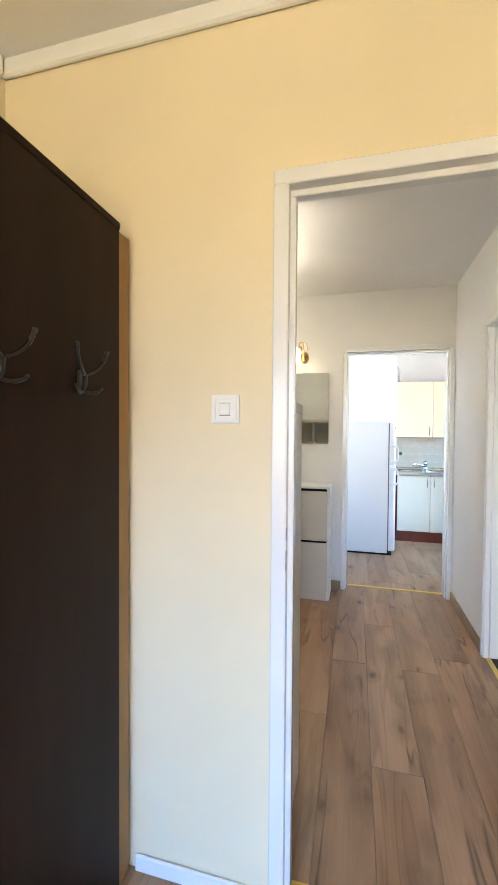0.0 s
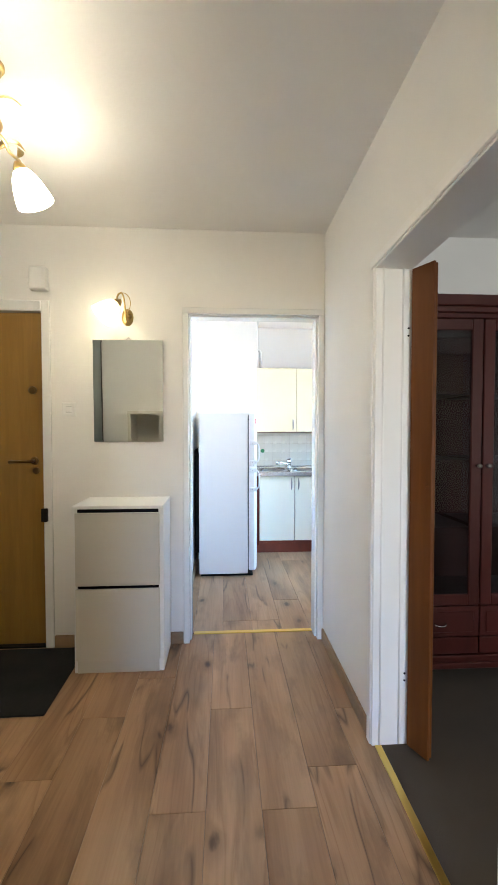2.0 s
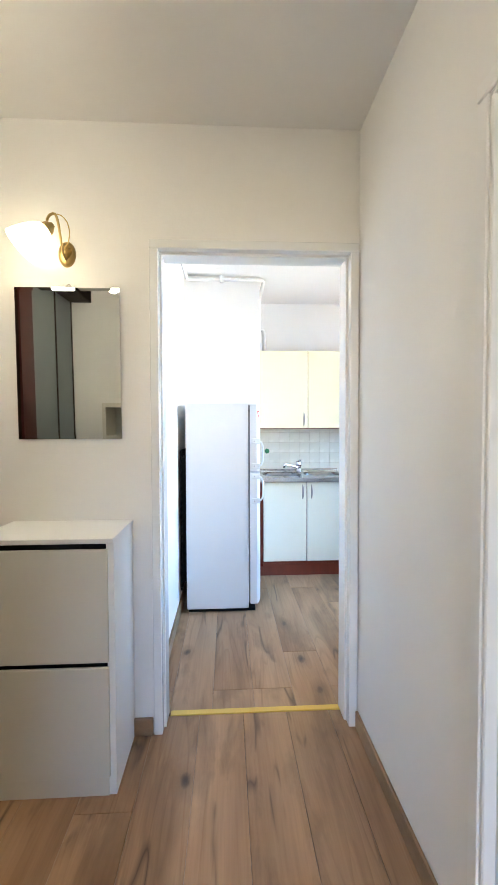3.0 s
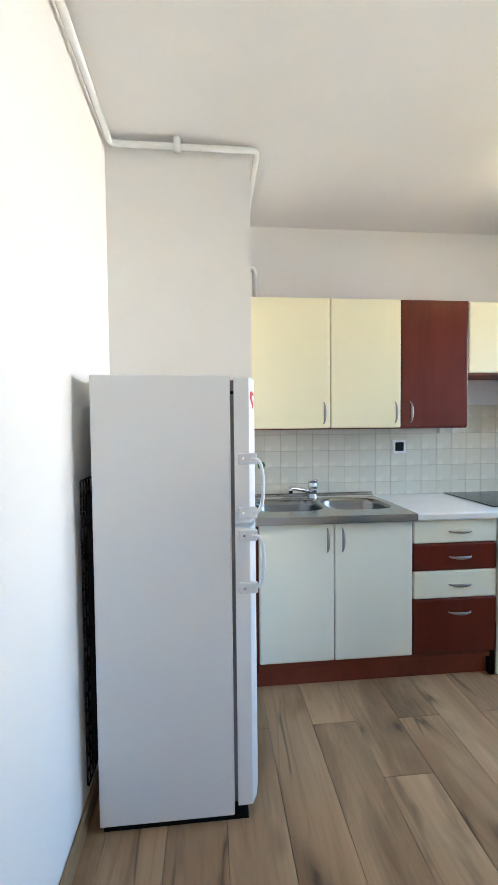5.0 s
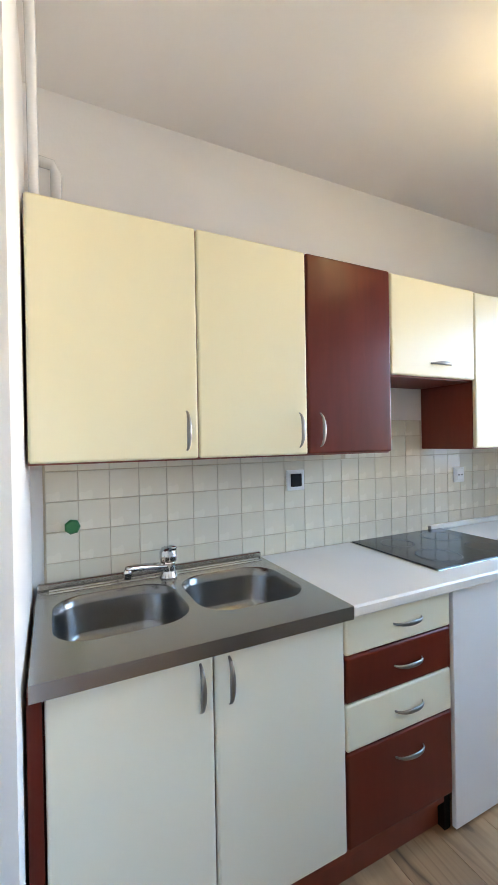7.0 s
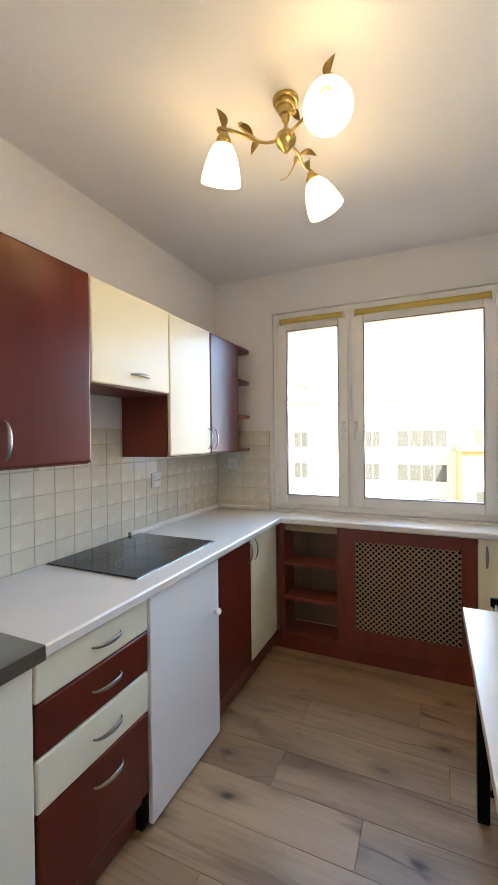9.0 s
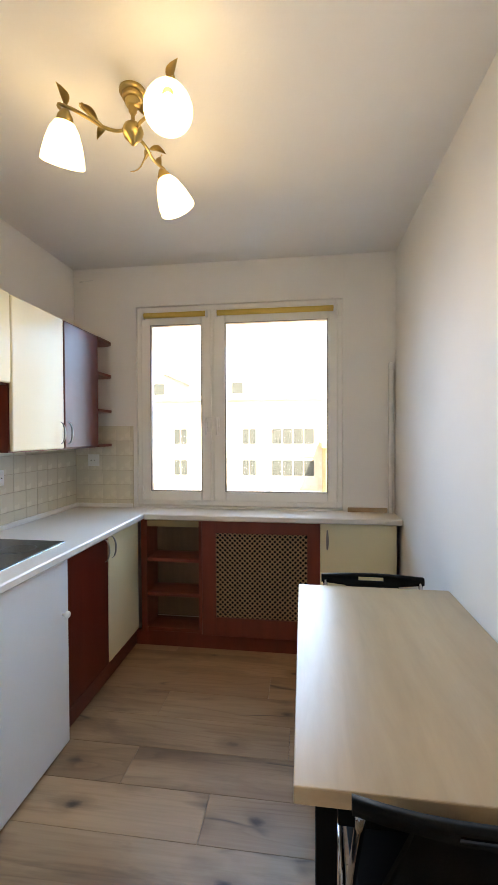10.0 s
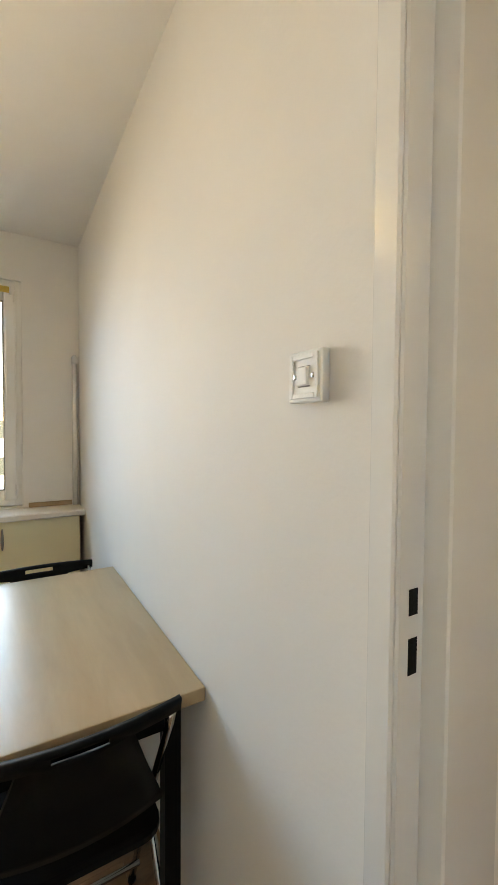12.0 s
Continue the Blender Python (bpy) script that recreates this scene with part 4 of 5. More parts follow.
plate("light_switch", (-0.387, 0.789, 1.417), "y-", "white square light switch on the yellow wall", 0.082, 0.030)
plate("light_switch", (-0.818, 3.283, 1.458), "y-", "white square light switch beside the entrance door", 0.082, 0.030)
plate("light_switch", (0.903, 3.451, 1.458), "y+", "white surface mounted light switch with a single rocker", 0.080, 0.026, False, 0.017, True)
plate("socket", (1.468, 5.640, 1.186), "y-", "white framed socket with a black cover on the tiles", 0.088, 0.04, True)
for x, y, z, n in ((2.520, 5.640, 1.155, "y-"), (3.281, 5.505, 1.205, "x-")):
    s = plate("socket", (x, y, z), n, "white double socket on the cream tiles", 0.082, 0.05)
    for dx in (-0.012, 0.012):
        b = new("pin_hole", bpy.data.meshes.new("pin_hole"))
        bm = lathe([(0.0035, 0), (0.0035, 0.004)], 8, (dx, -0.0155, 0), Matrix.Rotation(radians(90), 4, "X"))
        bm.to_mesh(b.data)
        bm.free()
        b.data.materials.append(M_BLACK)
        b.parent = s
gk = thing("stop_valve", (0.574, 5.640, 1.083), "green plastic stop valve knob on the tiled wall", "valve")
part("stem", lathe([(0.010, 0), (0.010, 0.02)], 12, (0.574, 5.640, 1.083), Matrix.Rotation(radians(90), 4, "X")), M_CHROME, gk)
part("knob", lathe([(0.012, 0.016), (0.024, 0.018), (0.026, 0.028), (0.020, 0.036), (0.0, 0.037)], 7, (0.574, 5.640, 1.083), Matrix.Rotation(radians(90), 4, "X")), M_GREEN, gk)

# ---- table and chairs ----
tb = thing("kitchen_table", (1.795, 3.755, 0), "light oak veneered table with square black legs against the wall", "table")
part("tabletop", box(1.293, 2.297, 3.453, 4.057, 0.714, 0.748, 0.0025, 2), M_OAK, tb)
for x in (1.325, 2.225):
    for y in (3.503, 3.976):
        part("leg", box(x, x + 0.042, y, y + 0.040, 0.0, 0.714, 0.002), M_BLACK, tb)
for y in (3.515, 3.985):
    part("apron", box(1.367, 2.225, y, y + 0.018, 0.674, 0.713), M_BLACK, tb)
for x in (1.330, 2.240):
    part("apron", box(x, x + 0.018, 3.545, 3.974, 0.650, 0.713), M_BLACK, tb)


def folding_chair():
    """Local: seat towards +x, back at x = 0, floor at z = 0."""
    ch = thing("folding_chair", (0, 0, 0), "black plastic folding chair with thin chrome tube legs", "chair", "folding chairs")
    ny, top, bot = 9, 0.778, 0.545
    bm = bmesh.new()
    front, back = [], []
    for k in range(ny):
        u = -1 + 2 * k / (ny - 1)
        row_f, row_b = [], []
        for j, z in enumerate((bot, bot + 0.02, 0.64, 0.738, 0.748, top - 0.012, top)):
            half = 0.212 if z > 0.745 else {0: 0.176, 1: 0.172, 2: 0.142, 3: 0.108}[j]
            bulge = -0.030 * (1 - u * u)
            lean = (z - 0.62) * -0.12
            th = 0.022 if 0 < j < 3 else 0.010 if j in (3, 4) else 0.016
            row_f.append(bm.verts.new((bulge + lean + th / 2, u * half, z)))
            row_b.append(bm.verts.new((bulge + lean - th / 2, u * half, z)))
        front.append(row_f)
        back.append(row_b)
    for k in range(ny - 1):
        for j in range(6):
            hole = j == 4 and k in (3, 4)
            if hole:
                continue
            bm.faces.new((front[k][j], front[k + 1][j], front[k + 1][j + 1], front[k][j + 1]))
            bm.faces.new((back[k][j], back[k][j + 1], back[k + 1][j + 1], back[k + 1][j]))
        bm.faces.new((front[k][0], back[k][0], back[k + 1][0], front[k + 1][0]))
        bm.faces.new((front[k][6], front[k + 1][6], back[k + 1][6], back[k][6]))
    for j in range(6):
        bm.faces.new((front[0][j], front[0][j + 1], back[0][j + 1], back[0][j]))
        bm.faces.new((front[-1][j], back[-1][j], back[-1][j + 1], front[-1][j + 1]))
    for a, b in (((3, 4), (4, 4)), ((4, 4), (5, 4)), ((5, 4), (5, 5)), ((5, 5), (4, 5)), ((4, 5), (3, 5)), ((3, 5), (3, 4))):
        bm.faces.new((front[a[0]][a[1]], front[b[0]][b[1]], back[b[0]][b[1]], back[a[0]][a[1]]))
    bmesh.ops.recalc_face_normals(bm, faces=bm.faces)
    part("backrest", bm, M_BLACK, ch, "curved black backrest with a grip slot", True)
    bm = bmesh.new()
    rings = []
    for z, ins in ((0.430, 0.012), (0.436, 0.0), (0.450, 0.0), (0.456, 0.010)):
        pts = round_rect(0.02 + ins, 0.40 - ins, -0.190 + ins, 0.190 - ins, 0.05, 4)
        rings.append(loop_verts(bm, pts, z))
    for a, b in zip(rings, rings[1:]):
        bridge(bm, a, b)
    bm.faces.new(rings[0][::-1])
    bm.faces.new(rings[-1])
    bmesh.ops.recalc_face_normals(bm, faces=bm.faces)
    part("seat", bm, M_BLACK, ch, "black moulded seat")
    for s in (-1, 1):
        y = 0.196 * s
        part("back_tube", tube([(-0.014, y, 0.755), (0.010, y, 0.70), (0.16, y, 0.42), (0.34, y, 0.012)], 0.0095, 10), M_CHROME, ch, "chrome tube", True)
        part("rear_tube", tube([(0.30, 0.205 * s, 0.43), (0.22, 0.205 * s, 0.38), (-0.045, 0.205 * s, 0.012)], 0.0095, 10), M_CHROME, ch, "chrome tube", True)
        part("foot_cap", tube([(0.337, y, 0.016), (0.343, y, 0.0)], 0.012, 10), M_BLACK, ch)
        part("foot_cap", tube([(-0.043, 0.205 * s, 0.016), (-0.049, 0.205 * s, 0.0)], 0.012, 10), M_BLACK, ch)
    part("cross_tube", tube([(0.26, -0.196, 0.137), (0.26, 0.196, 0.137)], 0.008, 8), M_CHROME, ch, "chrome tube", True)
    part("cross_tube", tube([(0.01, -0.205, 0.09), (0.01, 0.205, 0.09)], 0.008, 8), M_CHROME, ch, "chrome tube", True)
    return ch


chair = folding_chair()
chair.matrix_basis = pose(1.268, 3.746, 0.0)
copy_thing(chair, pose(2.326, 3.748, 0.0, 0, 0, 180))

# ---- lamps ----


def leaf(base, tip, width, curl=0.012):
    b, t = Vector(base), Vector(tip)
    d = t - b
    side = d.cross(Vector((0.3, 0.2, 1))).normalized()
    nrm = side.cross(d).normalized()
    bm = bmesh.new()
    rows = []
    n = 7
    for k in range(n + 1):
        u = k / n
        w = width * math.sin(math.pi * min(1, u * 1.02)) ** 0.8 * (1 - 0.35 * u)
        c = b + d * u + nrm * (curl * math.sin(u * math.pi))
        rows.append([bm.verts.new(c - side * w + nrm * w * 0.5), bm.verts.new(c), bm.verts.new(c + side * w + nrm * w * 0.5)])
    for a, c in zip(rows, rows[1:]):
        for k in range(2):
            bm.faces.new((a[k], a[k + 1], c[k + 1], c[k]))
    bmesh.ops.solidify(bm, geom=bm.faces[:], thickness=0.0018)
    bmesh.ops.recalc_face_normals(bm, faces=bm.faces)
    return bm


SHADE = [(r, z * 0.84) for r, z in ((0.016, 0.0), (0.028, -0.008), (0.041, -0.032), (0.053, -0.072), (0.061, -0.112), (0.064, -0.136), (0.061, -0.136), (0.057, -0.112), (0.049, -0.072), (0.037, -0.032), (0.024, -0.010), (0.0, -0.006))]


def shade_parts(parent, at, down, glow, size=1.1):
    """A holder cup and a bell of glass at the point at, opening along down."""
    m = Vector((0, 0, -1)).rotation_difference(Vector(down).normalized()).to_matrix().to_4x4()
    part("holder", lathe([(0.010, 0.030), (0.014, 0.024), (0.024, 0.010), (0.027, -0.006), (0.024, -0.008)], 18, at, m), M_GOLD, parent, "brass shade holder", True)
    s = part("shade", lathe([(r * size, z * size) for r, z in SHADE], 28, at, m), glow, parent, "lit frosted glass bell shade", True)
    bulb = Vector(at) + m.to_3x3() @ Vector((0, 0, -0.055))
    part("bulb", lathe([(0.0, 0.03), (0.012, 0.026), (0.02, 0.0), (0.014, -0.02), (0.0, -0.026)], 12, bulb, m), glow, parent, "lit bulb", True)
    return s


def ceiling_lamp(name, hub, angles, label, glow, leans, reach=0.205):
    h = Vector(hub)
    lamp = thing(name, (h.x, h.y, H), label, "ceiling lamp", "ceiling lamps")
    cup = part("ceiling_cup", lathe([(0.85 * r, z) for r, z in ((0.052, 0.0), (0.052, -0.009), (0.047, -0.014), (0.041, -0.015), (0.041, -0.026), (0.036, -0.031), (0.030, -0.032), (0.030, -0.044), (0.024, -0.052), (0.017, -0.054), (0.017, -0.068), (0.010, -0.078), (0.0, -0.079))], 24, (h.x, h.y, H)), M_GOLD, lamp, "stepped brass ceiling cup", True)
    cup.data.set_sharp_from_angle(angle=radians(35))
    part("stem", tube([(h.x, h.y, H - 0.07), (h.x, h.y, h.z + 0.02)], 0.0065, 10), M_GOLD, lamp)
    part("hub", lathe([(0.0, 0.034), (0.014, 0.032), (0.030, 0.018), (0.036, 0.0), (0.030, -0.018), (0.016, -0.030), (0.011, -0.038), (0.006, -0.044), (0.0, -0.045)], 22, h), M_GOLD, lamp, "", True)
    for ang, (out, turn, lift) in zip(angles, leans):
        d = Vector((math.cos(radians(ang)), math.sin(radians(ang)), 0))
        s = Vector((-d.y, d.x, 0))
        up = Vector((0, 0, 1))
        sock = h + d * (reach + 0.008) + up * lift
        end = h + d * (reach + 0.012) + s * 0.008 + up * (lift + 0.040)
        pts = bez(h + d * 0.03, h + d * 0.09 - s * 0.025 - up * 0.010, h + d * 0.13 + s * 0.030 + up * 0.004, end, 10) + bez(end, end + d * 0.022 + up * 0.006, end + d * 0.020 - up * 0.010, sock + up * 0.026, 6)[1:]
        part("arm", tube(pts, 0.0055, 8), M_GOLD, lamp, "curved brass arm", True)
        part("tendril", tube(bez(h + d * 0.10 + s * 0.005, h + d * 0.14 + s * 0.05, h + d * 0.18 + s * 0.08 - up * 0.01, h + d * 0.15 + s * 0.11 - up * 0.02, 8), [0.004 - 0.0003 * k for k in range(9)], 6), M_GOLD, lamp, "thin brass tendril", True)
        part("leaf", leaf(h + d * 0.11, h + d * 0.165 + s * 0.055 + up * 0.020, 0.017), M_GOLD, lamp, "embossed brass leaf", True)
        part("leaf", leaf(h + d * 0.09 - s * 0.005, h + d * 0.12 - s * 0.06 - up * 0.01, 0.015), M_GOLD, lamp, "embossed brass leaf", True)
        part("leaf", leaf(end - d * 0.01, end + d * 0.02 + s * 0.012 + up * 0.062, 0.018), M_GOLD, lamp, "embossed brass leaf", True)
        shade_parts(lamp, sock, d * out + s * turn - up, glow)
    return lamp


ceiling_lamp("ceiling_lamp", (1.909, 4.611, 2.413), (-10, 114, 232), "brass three-arm leaf lamp with lit glass bells in the kitchen", M_LIGHT, ((0.28, -0.36, -0.026), (0.12, -0.38, -0.004), (0.55, -0.36, 0.006)))
ceiling_lamp("ceiling_lamp", (-0.658, 2.190, 2.355), (190, 288, 92), "brass three-arm leaf lamp with lit glass bells in the hall", M_HALL, ((0.28, -0.30, -0.02), (0.55, -0.25, 0.004), (0.24, -0.40, -0.02)))

sc = thing("wall_lamp", (-0.445, 3.219, 1.993), "brass wall sconce with one lit glass bell above the mirror", "wall lamp")
part("back_plate", lathe([(0.0, 0.016), (0.020, 0.014), (0.036, 0.009), (0.042, 0.0)], 24, (-0.445, 3.219, 1.990), Matrix.Rotation(radians(90), 4, "X") @ Matrix.Diagonal((0.85, 1.25, 1, 1))), M_GOLD, sc, "oval brass back plate", True)
part("arm", tube(bez((-0.445, 3.205, 1.965), (-0.44, 3.13, 1.97), (-0.44, 3.14, 2.125), (-0.462, 3.13, 2.108), 10) + bez((-0.462, 3.13, 2.108), (-0.480, 3.125, 2.102), (-0.486, 3.12, 2.075), (-0.478, 3.12, 2.060), 5)[1:], 0.005, 8), M_GOLD, sc, "curved brass arm", True)
part("tendril", tube(bez((-0.445, 3.205, 2.01), (-0.40, 3.17, 2.05), (-0.41, 3.15, 2.11), (-0.452, 3.14, 2.112), 8), 0.0022, 6), M_GOLD, sc, "", True)
part("leaf", leaf((-0.445, 3.20, 1.96), (-0.405, 3.15, 1.985), 0.014), M_GOLD, sc, "embossed brass leaf", True)
shade_parts(sc, Vector((-0.482, 3.118, 2.044)), (-0.70, -0.30, -0.72), M_SCONCE, 1.08)
sc.location += Vector((-0.022, 0.064, 0.024))

# ---- hall ----
mi = thing("mirror", (-0.46, 3.283, 1.262), "rectangular mirror with slanted glass edges on the hall wall", "mirror")
bm = bmesh.new()
x0, x1, z0, z1 = -0.671, -0.255, 1.262, 1.875
o = [bm.verts.new((x, 3.276, z)) for x, z in ((x0, z0), (x1, z0), (x1, z1), (x0, z1))]
q = [bm.verts.new((x, 3.2757, z)) for x, z in ((x0 + 0.013, z0 + 0.013), (x1 - 0.013, z0 + 0.013), (x1 - 0.013, z1 - 0.013), (x0 + 0.013, z1 - 0.013))]
r_ = [bm.verts.new((v.co.x, 3.282, v.co.z)) for v in o]
bm.faces.new(q)
for k in range(4):
    j = (k + 1) % 4
    bm.faces.new((o[k], o[j], q[j], q[k]))
    bm.faces.new((r_[k], r_[j], o[j], o[k]))
bm.faces.new(r_[::-1])
bmesh.ops.recalc_face_normals(bm, faces=bm.faces)
for v in bm.verts:
    v.co.y -= (v.co.z - z0) * 0.019  # hangs forward at the top
part("silvered_glass", bm, M_MIRROR, mi)
part("hanger", tube([(-0.48, 3.268, 1.873), (-0.46, 3.280, 1.893), (-0.44, 3.268, 1.873)], 0.0025, 6), M_CHROME, mi)

sh = thing("shoe_cabinet", (-0.46, 3.1, 0), "white shoe cabinet with two tilting fronts and dark grip slots", "shoe cabinet")
for x0, x1 in ((-0.702, -0.684), (-0.244, -0.218)):
    part("side_panel", box(x0, x1, 2.998, 3.281, 0, 0.905), M_WHITEBOARD, sh)
part("bottom_board", box(-0.684, -0.244, 3.011, 3.27, 0.02, 0.04), M_WHITEBOARD, sh)
part("back_board", box(-0.684, -0.244, 3.274, 3.281, 0.04, 0.905), M_WHITEBOARD, sh)
part("top", box(-0.704, -0.216, 2.984, 3.283, 0.905, 0.923, 0.002), M_WHITEBOARD, sh)
# black strips stand for the shade inside the grip slots
for zz in (0.862, 0.455):
    part("slot_shade", box(-0.684, -0.244, 3.012, 3.02, zz, zz + 0.043), M_BLACK, sh, "black strip for the shade in the slot above the front")
part("kick_board", box(-0.684, -0.244, 2.994, 3.010, 0.0, 0.068), M_FLAP, sh)
for z0, z1 in ((0.072, 0.466), (0.484, 0.884)):
    part("flap", box(-0.690, -0.238, 2.985, 2.998, z0, z1, 0.002), M_FLAP, sh, "plain greige tilting front")

tc = thing("tall_cabinet", (-0.58, 1.1, 0), "tall white cabinet with open upper compartments", "cabinet")
x0, x1, y0, y1, zt = -0.935, -0.232, 0.936, 1.276, 1.462
part("side_panel", box(x0, x0 + 0.030, y0, y1, 0, zt - 0.036), M_FLAP, tc)
part("side_panel", box(x1 - 0.030, x1, y0, y1, 0, zt - 0.036), M_FLAP, tc)
part("top", box(x0 - 0.0015, x1 + 0.0015, y0, y1 + 0.0015, zt - 0.0345, zt, 0.0015), M_FLAP, tc)
part("back_board", box(x0 + 0.03, x1 - 0.03, y0, y0 + 0.006, 0.03, zt - 0.036), M_FLAP, tc)
part("shelf", box(x0 + 0.03, x1 - 0.03, y0 + 0.006, y1 - 0.004, 1.05, 1.08), M_FLAP, tc)
part("shelf", box(x0 + 0.03, x1 - 0.03, y0 + 0.006, y1 - 0.004, 0.55, 0.58), M_FLAP, tc)
part("divider", box(-0.60, -0.575, y0 + 0.006, y1 - 0.004, 0.58, zt - 0.036), M_FLAP, tc)
part("door", box(x0 + 0.031, x1 - 0.031, y1 - 0.020, y1 - 0.004, 0.04, 0.548), M_FLAP, tc)

tagged(part("door_mat", box(-1.62, -0.722, 2.66, 3.255, 0.0005, 0.010, 0.003), M_MAT), "black ribbed door mat in front of the entrance", "door mat")
ed = thing("door_1", (-1.4, 3.26, 0), "ochre wood grained entrance door with brass furniture, closed", "door")
tagged(ed, kind="structure")
part("leaf", box(-1.80, -0.962, 3.245, 3.290, 0.012, 2.040, 0.003), M_ENTRY, ed)
part("frame", boxes([(-0.960, -0.910, 3.205, 3.38, 0, 2.105), (-1.87, -1.802, 3.205, 3.38, 0, 2.105), (-1.802, -0.960, 3.205, 3.38, 2.042, 2.105)], 0.004), M_GLOSS, ed)
part("threshold", box(-1.80, -0.962, 3.215, 3.30, 0, 0.012), M_BLACK, ed)
part("back_fill", box(-1.86, -0.93, 3.345, 3.379, 0, 2.04), M_GLOSS, ed)
part("peephole", lathe([(0.024, 0), (0.024, 0.008), (0.014, 0.018), (0, 0.02)], 18, (-1.03, 3.245, 1.575), Matrix.Rotation(radians(90), 4, "X")), M_BRONZE, ed)
part("rosette", lathe([(0.024, 0), (0.024, 0.005), (0.014, 0.010), (0, 0.011)], 20, (-1.025, 3.245, 1.145), Matrix.Rotation(radians(90), 4, "X")), M_BRONZE, ed)
part("keyhole_plate", lathe([(0.020, 0), (0.020, 0.004), (0.012, 0.008), (0, 0.009)], 18, (-1.015, 3.245, 1.085), Matrix.Rotation(radians(90), 4, "X")), M_BRONZE, ed)
part("lever", tube([(-1.025, 3.24, 1.145), (-1.025, 3.19, 1.145), (-1.05, 3.185, 1.145), (-1.15, 3.185, 1.143)], 0.009, 10), M_BRONZE, ed, "", True)
part("lock_box", box(-0.968, -0.932, 3.185, 3.205, 0.78, 0.86, 0.003), M_BLACK, ed)
ed.location += Vector((-0.013, 0.064, 0))
tagged(part("door_bell", box(-1.026, -0.927, 3.229, 3.2835, 2.160, 2.292, 0.006, 2), M_PLASTIC), "white door bell box above the entrance door", "door bell")

wr = thing("sliding_wardrobe", (-1.62, 1.45, 0), "built-in wardrobe with grey-green sliding doors in dark frames", "wardrobe")
part("pelmet", box(-1.94, -1.112, 0.935, 2.02, 2.425, H - 0.002), M_DARKWOOD, wr, "dark top board")
part("end_panel", box(-1.94, -1.29, 1.99, 2.012, 0, 2.424), M_DARKWOOD, wr)
part("corner_post", box(-1.30, -1.270, 1.80, 1.99, 0, 2.424), M_VITRINE, wr, "dark brown post")
for y0, y1, xo in ((0.937, 1.33, 0.0), (1.335, 1.80, 0.012)):
    d = part("door", box(-1.315 + xo, -1.300 + xo, y0 + 0.025, y1 - 0.025, 0.03, 2.42), M_GREENISH, wr, "grey-green panel")
    part("stile", boxes([(-1.318 + xo, -1.296 + xo, y0, y0 + 0.025, 0.01, 2.424), (-1.318 + xo, -1.296 + xo, y1 - 0.025, y1, 0.01, 2.424)], 0.002), M_DARKWOOD, d)

# ---- lounge doorway ----
fd = thing("folding_door", (0.93, 2.34, 0), "orange-brown wooden folding door pushed open and stacked", "door")
zig = [(0.882, 2.382), (0.927, 2.290), (0.936, 2.385), (0.943, 2.305), (0.952, 2.388)]
for (ax, ay), (bx, by) in zip(zig, zig[1:]):
    d = Vector((bx - ax, by - ay, 0)).normalized()
    n = Vector((-d.y, d.x, 0)) * 0.0045
    bm = bmesh.new()
    pl = [Vector((ax, ay, 0)) + n, Vector((bx, by, 0)) + n, Vector((bx, by, 0)) - n, Vector((ax, ay, 0)) - n]
    lo = [bm.verts.new((p.x, p.y, 0.012)) for p in pl]
    hi = [bm.verts.new((p.x, p.y, 1.985)) for p in pl]
    bm.faces.new(lo[::-1])
    bm.faces.new(hi)
    bridge(bm, lo, hi)
    bmesh.ops.recalc_face_normals(bm, faces=bm.faces)
    bmesh.ops.bevel(bm, geom=bm.edges[:], offset=0.002, segments=1, affect="EDGES")
    part("leaf_panel", bm, M_FOLD, fd)
part("grip", lathe([(0.006, 0), (0.009, 0.010), (0.006, 0.016), (0, 0.017)], 12, (0.910, 2.313, 1.11), Matrix.Rotation(radians(60), 4, "Z") @ Matrix.Rotation(radians(90), 4, "X")), M_FOLD, fd)

vt = thing("display_cabinet", (1.45, 2.97, 0), "dark mahogany display cabinet with glazed doors and drawers", "display cabinet")
x0, x1, y0, y1 = 1.015, 1.865, 2.765, 3.19
part("body", boxes([(x0, x0 + 0.025, y0 + 0.022, y1, 0.10, 1.90), (x1 - 0.025, x1, y0 + 0.022, y1, 0.10, 1.90), (x0, x1, y1 - 0.012, y1, 0.10, 1.90), (x0 + 0.025, x1 - 0.025, y0 + 0.022, y1 - 0.012, 0.40, 0.425), (x0 + 0.025, x1 - 0.025, y0 + 0.022, y1 - 0.012, 0.10, 0.125)]), M_VITRINE, vt)
part("cornice", boxes([(x0 - 0.010, x1 + 0.010, y0 - 0.005, y1, 1.90, 1.925), (x0 - 0.022, x1 + 0.022, y0 - 0.018, y1, 1.925, 1.955), (x0 - 0.038, x1 + 0.038, y0 - 0.034, y1, 1.955, 2.010)], 0.004), M_VITRINE, vt, "stepped cornice")
part("plinth", boxes([(x0 - 0.01, x1 + 0.01, y0 - 0.01, y1, 0.13, 0.165), (x0 - 0.018, x1 + 0.018, y0 - 0.018, y1, 0.10, 0.13)], 0.004), M_VITRINE, vt)
for fx in (x0 + 0.01, x1 - 0.07):
    part("foot", box(fx, fx + 0.06, y0 - 0.005, y0 + 0.05, 0.004, 0.10, 0.01), M_VITRINE, vt)
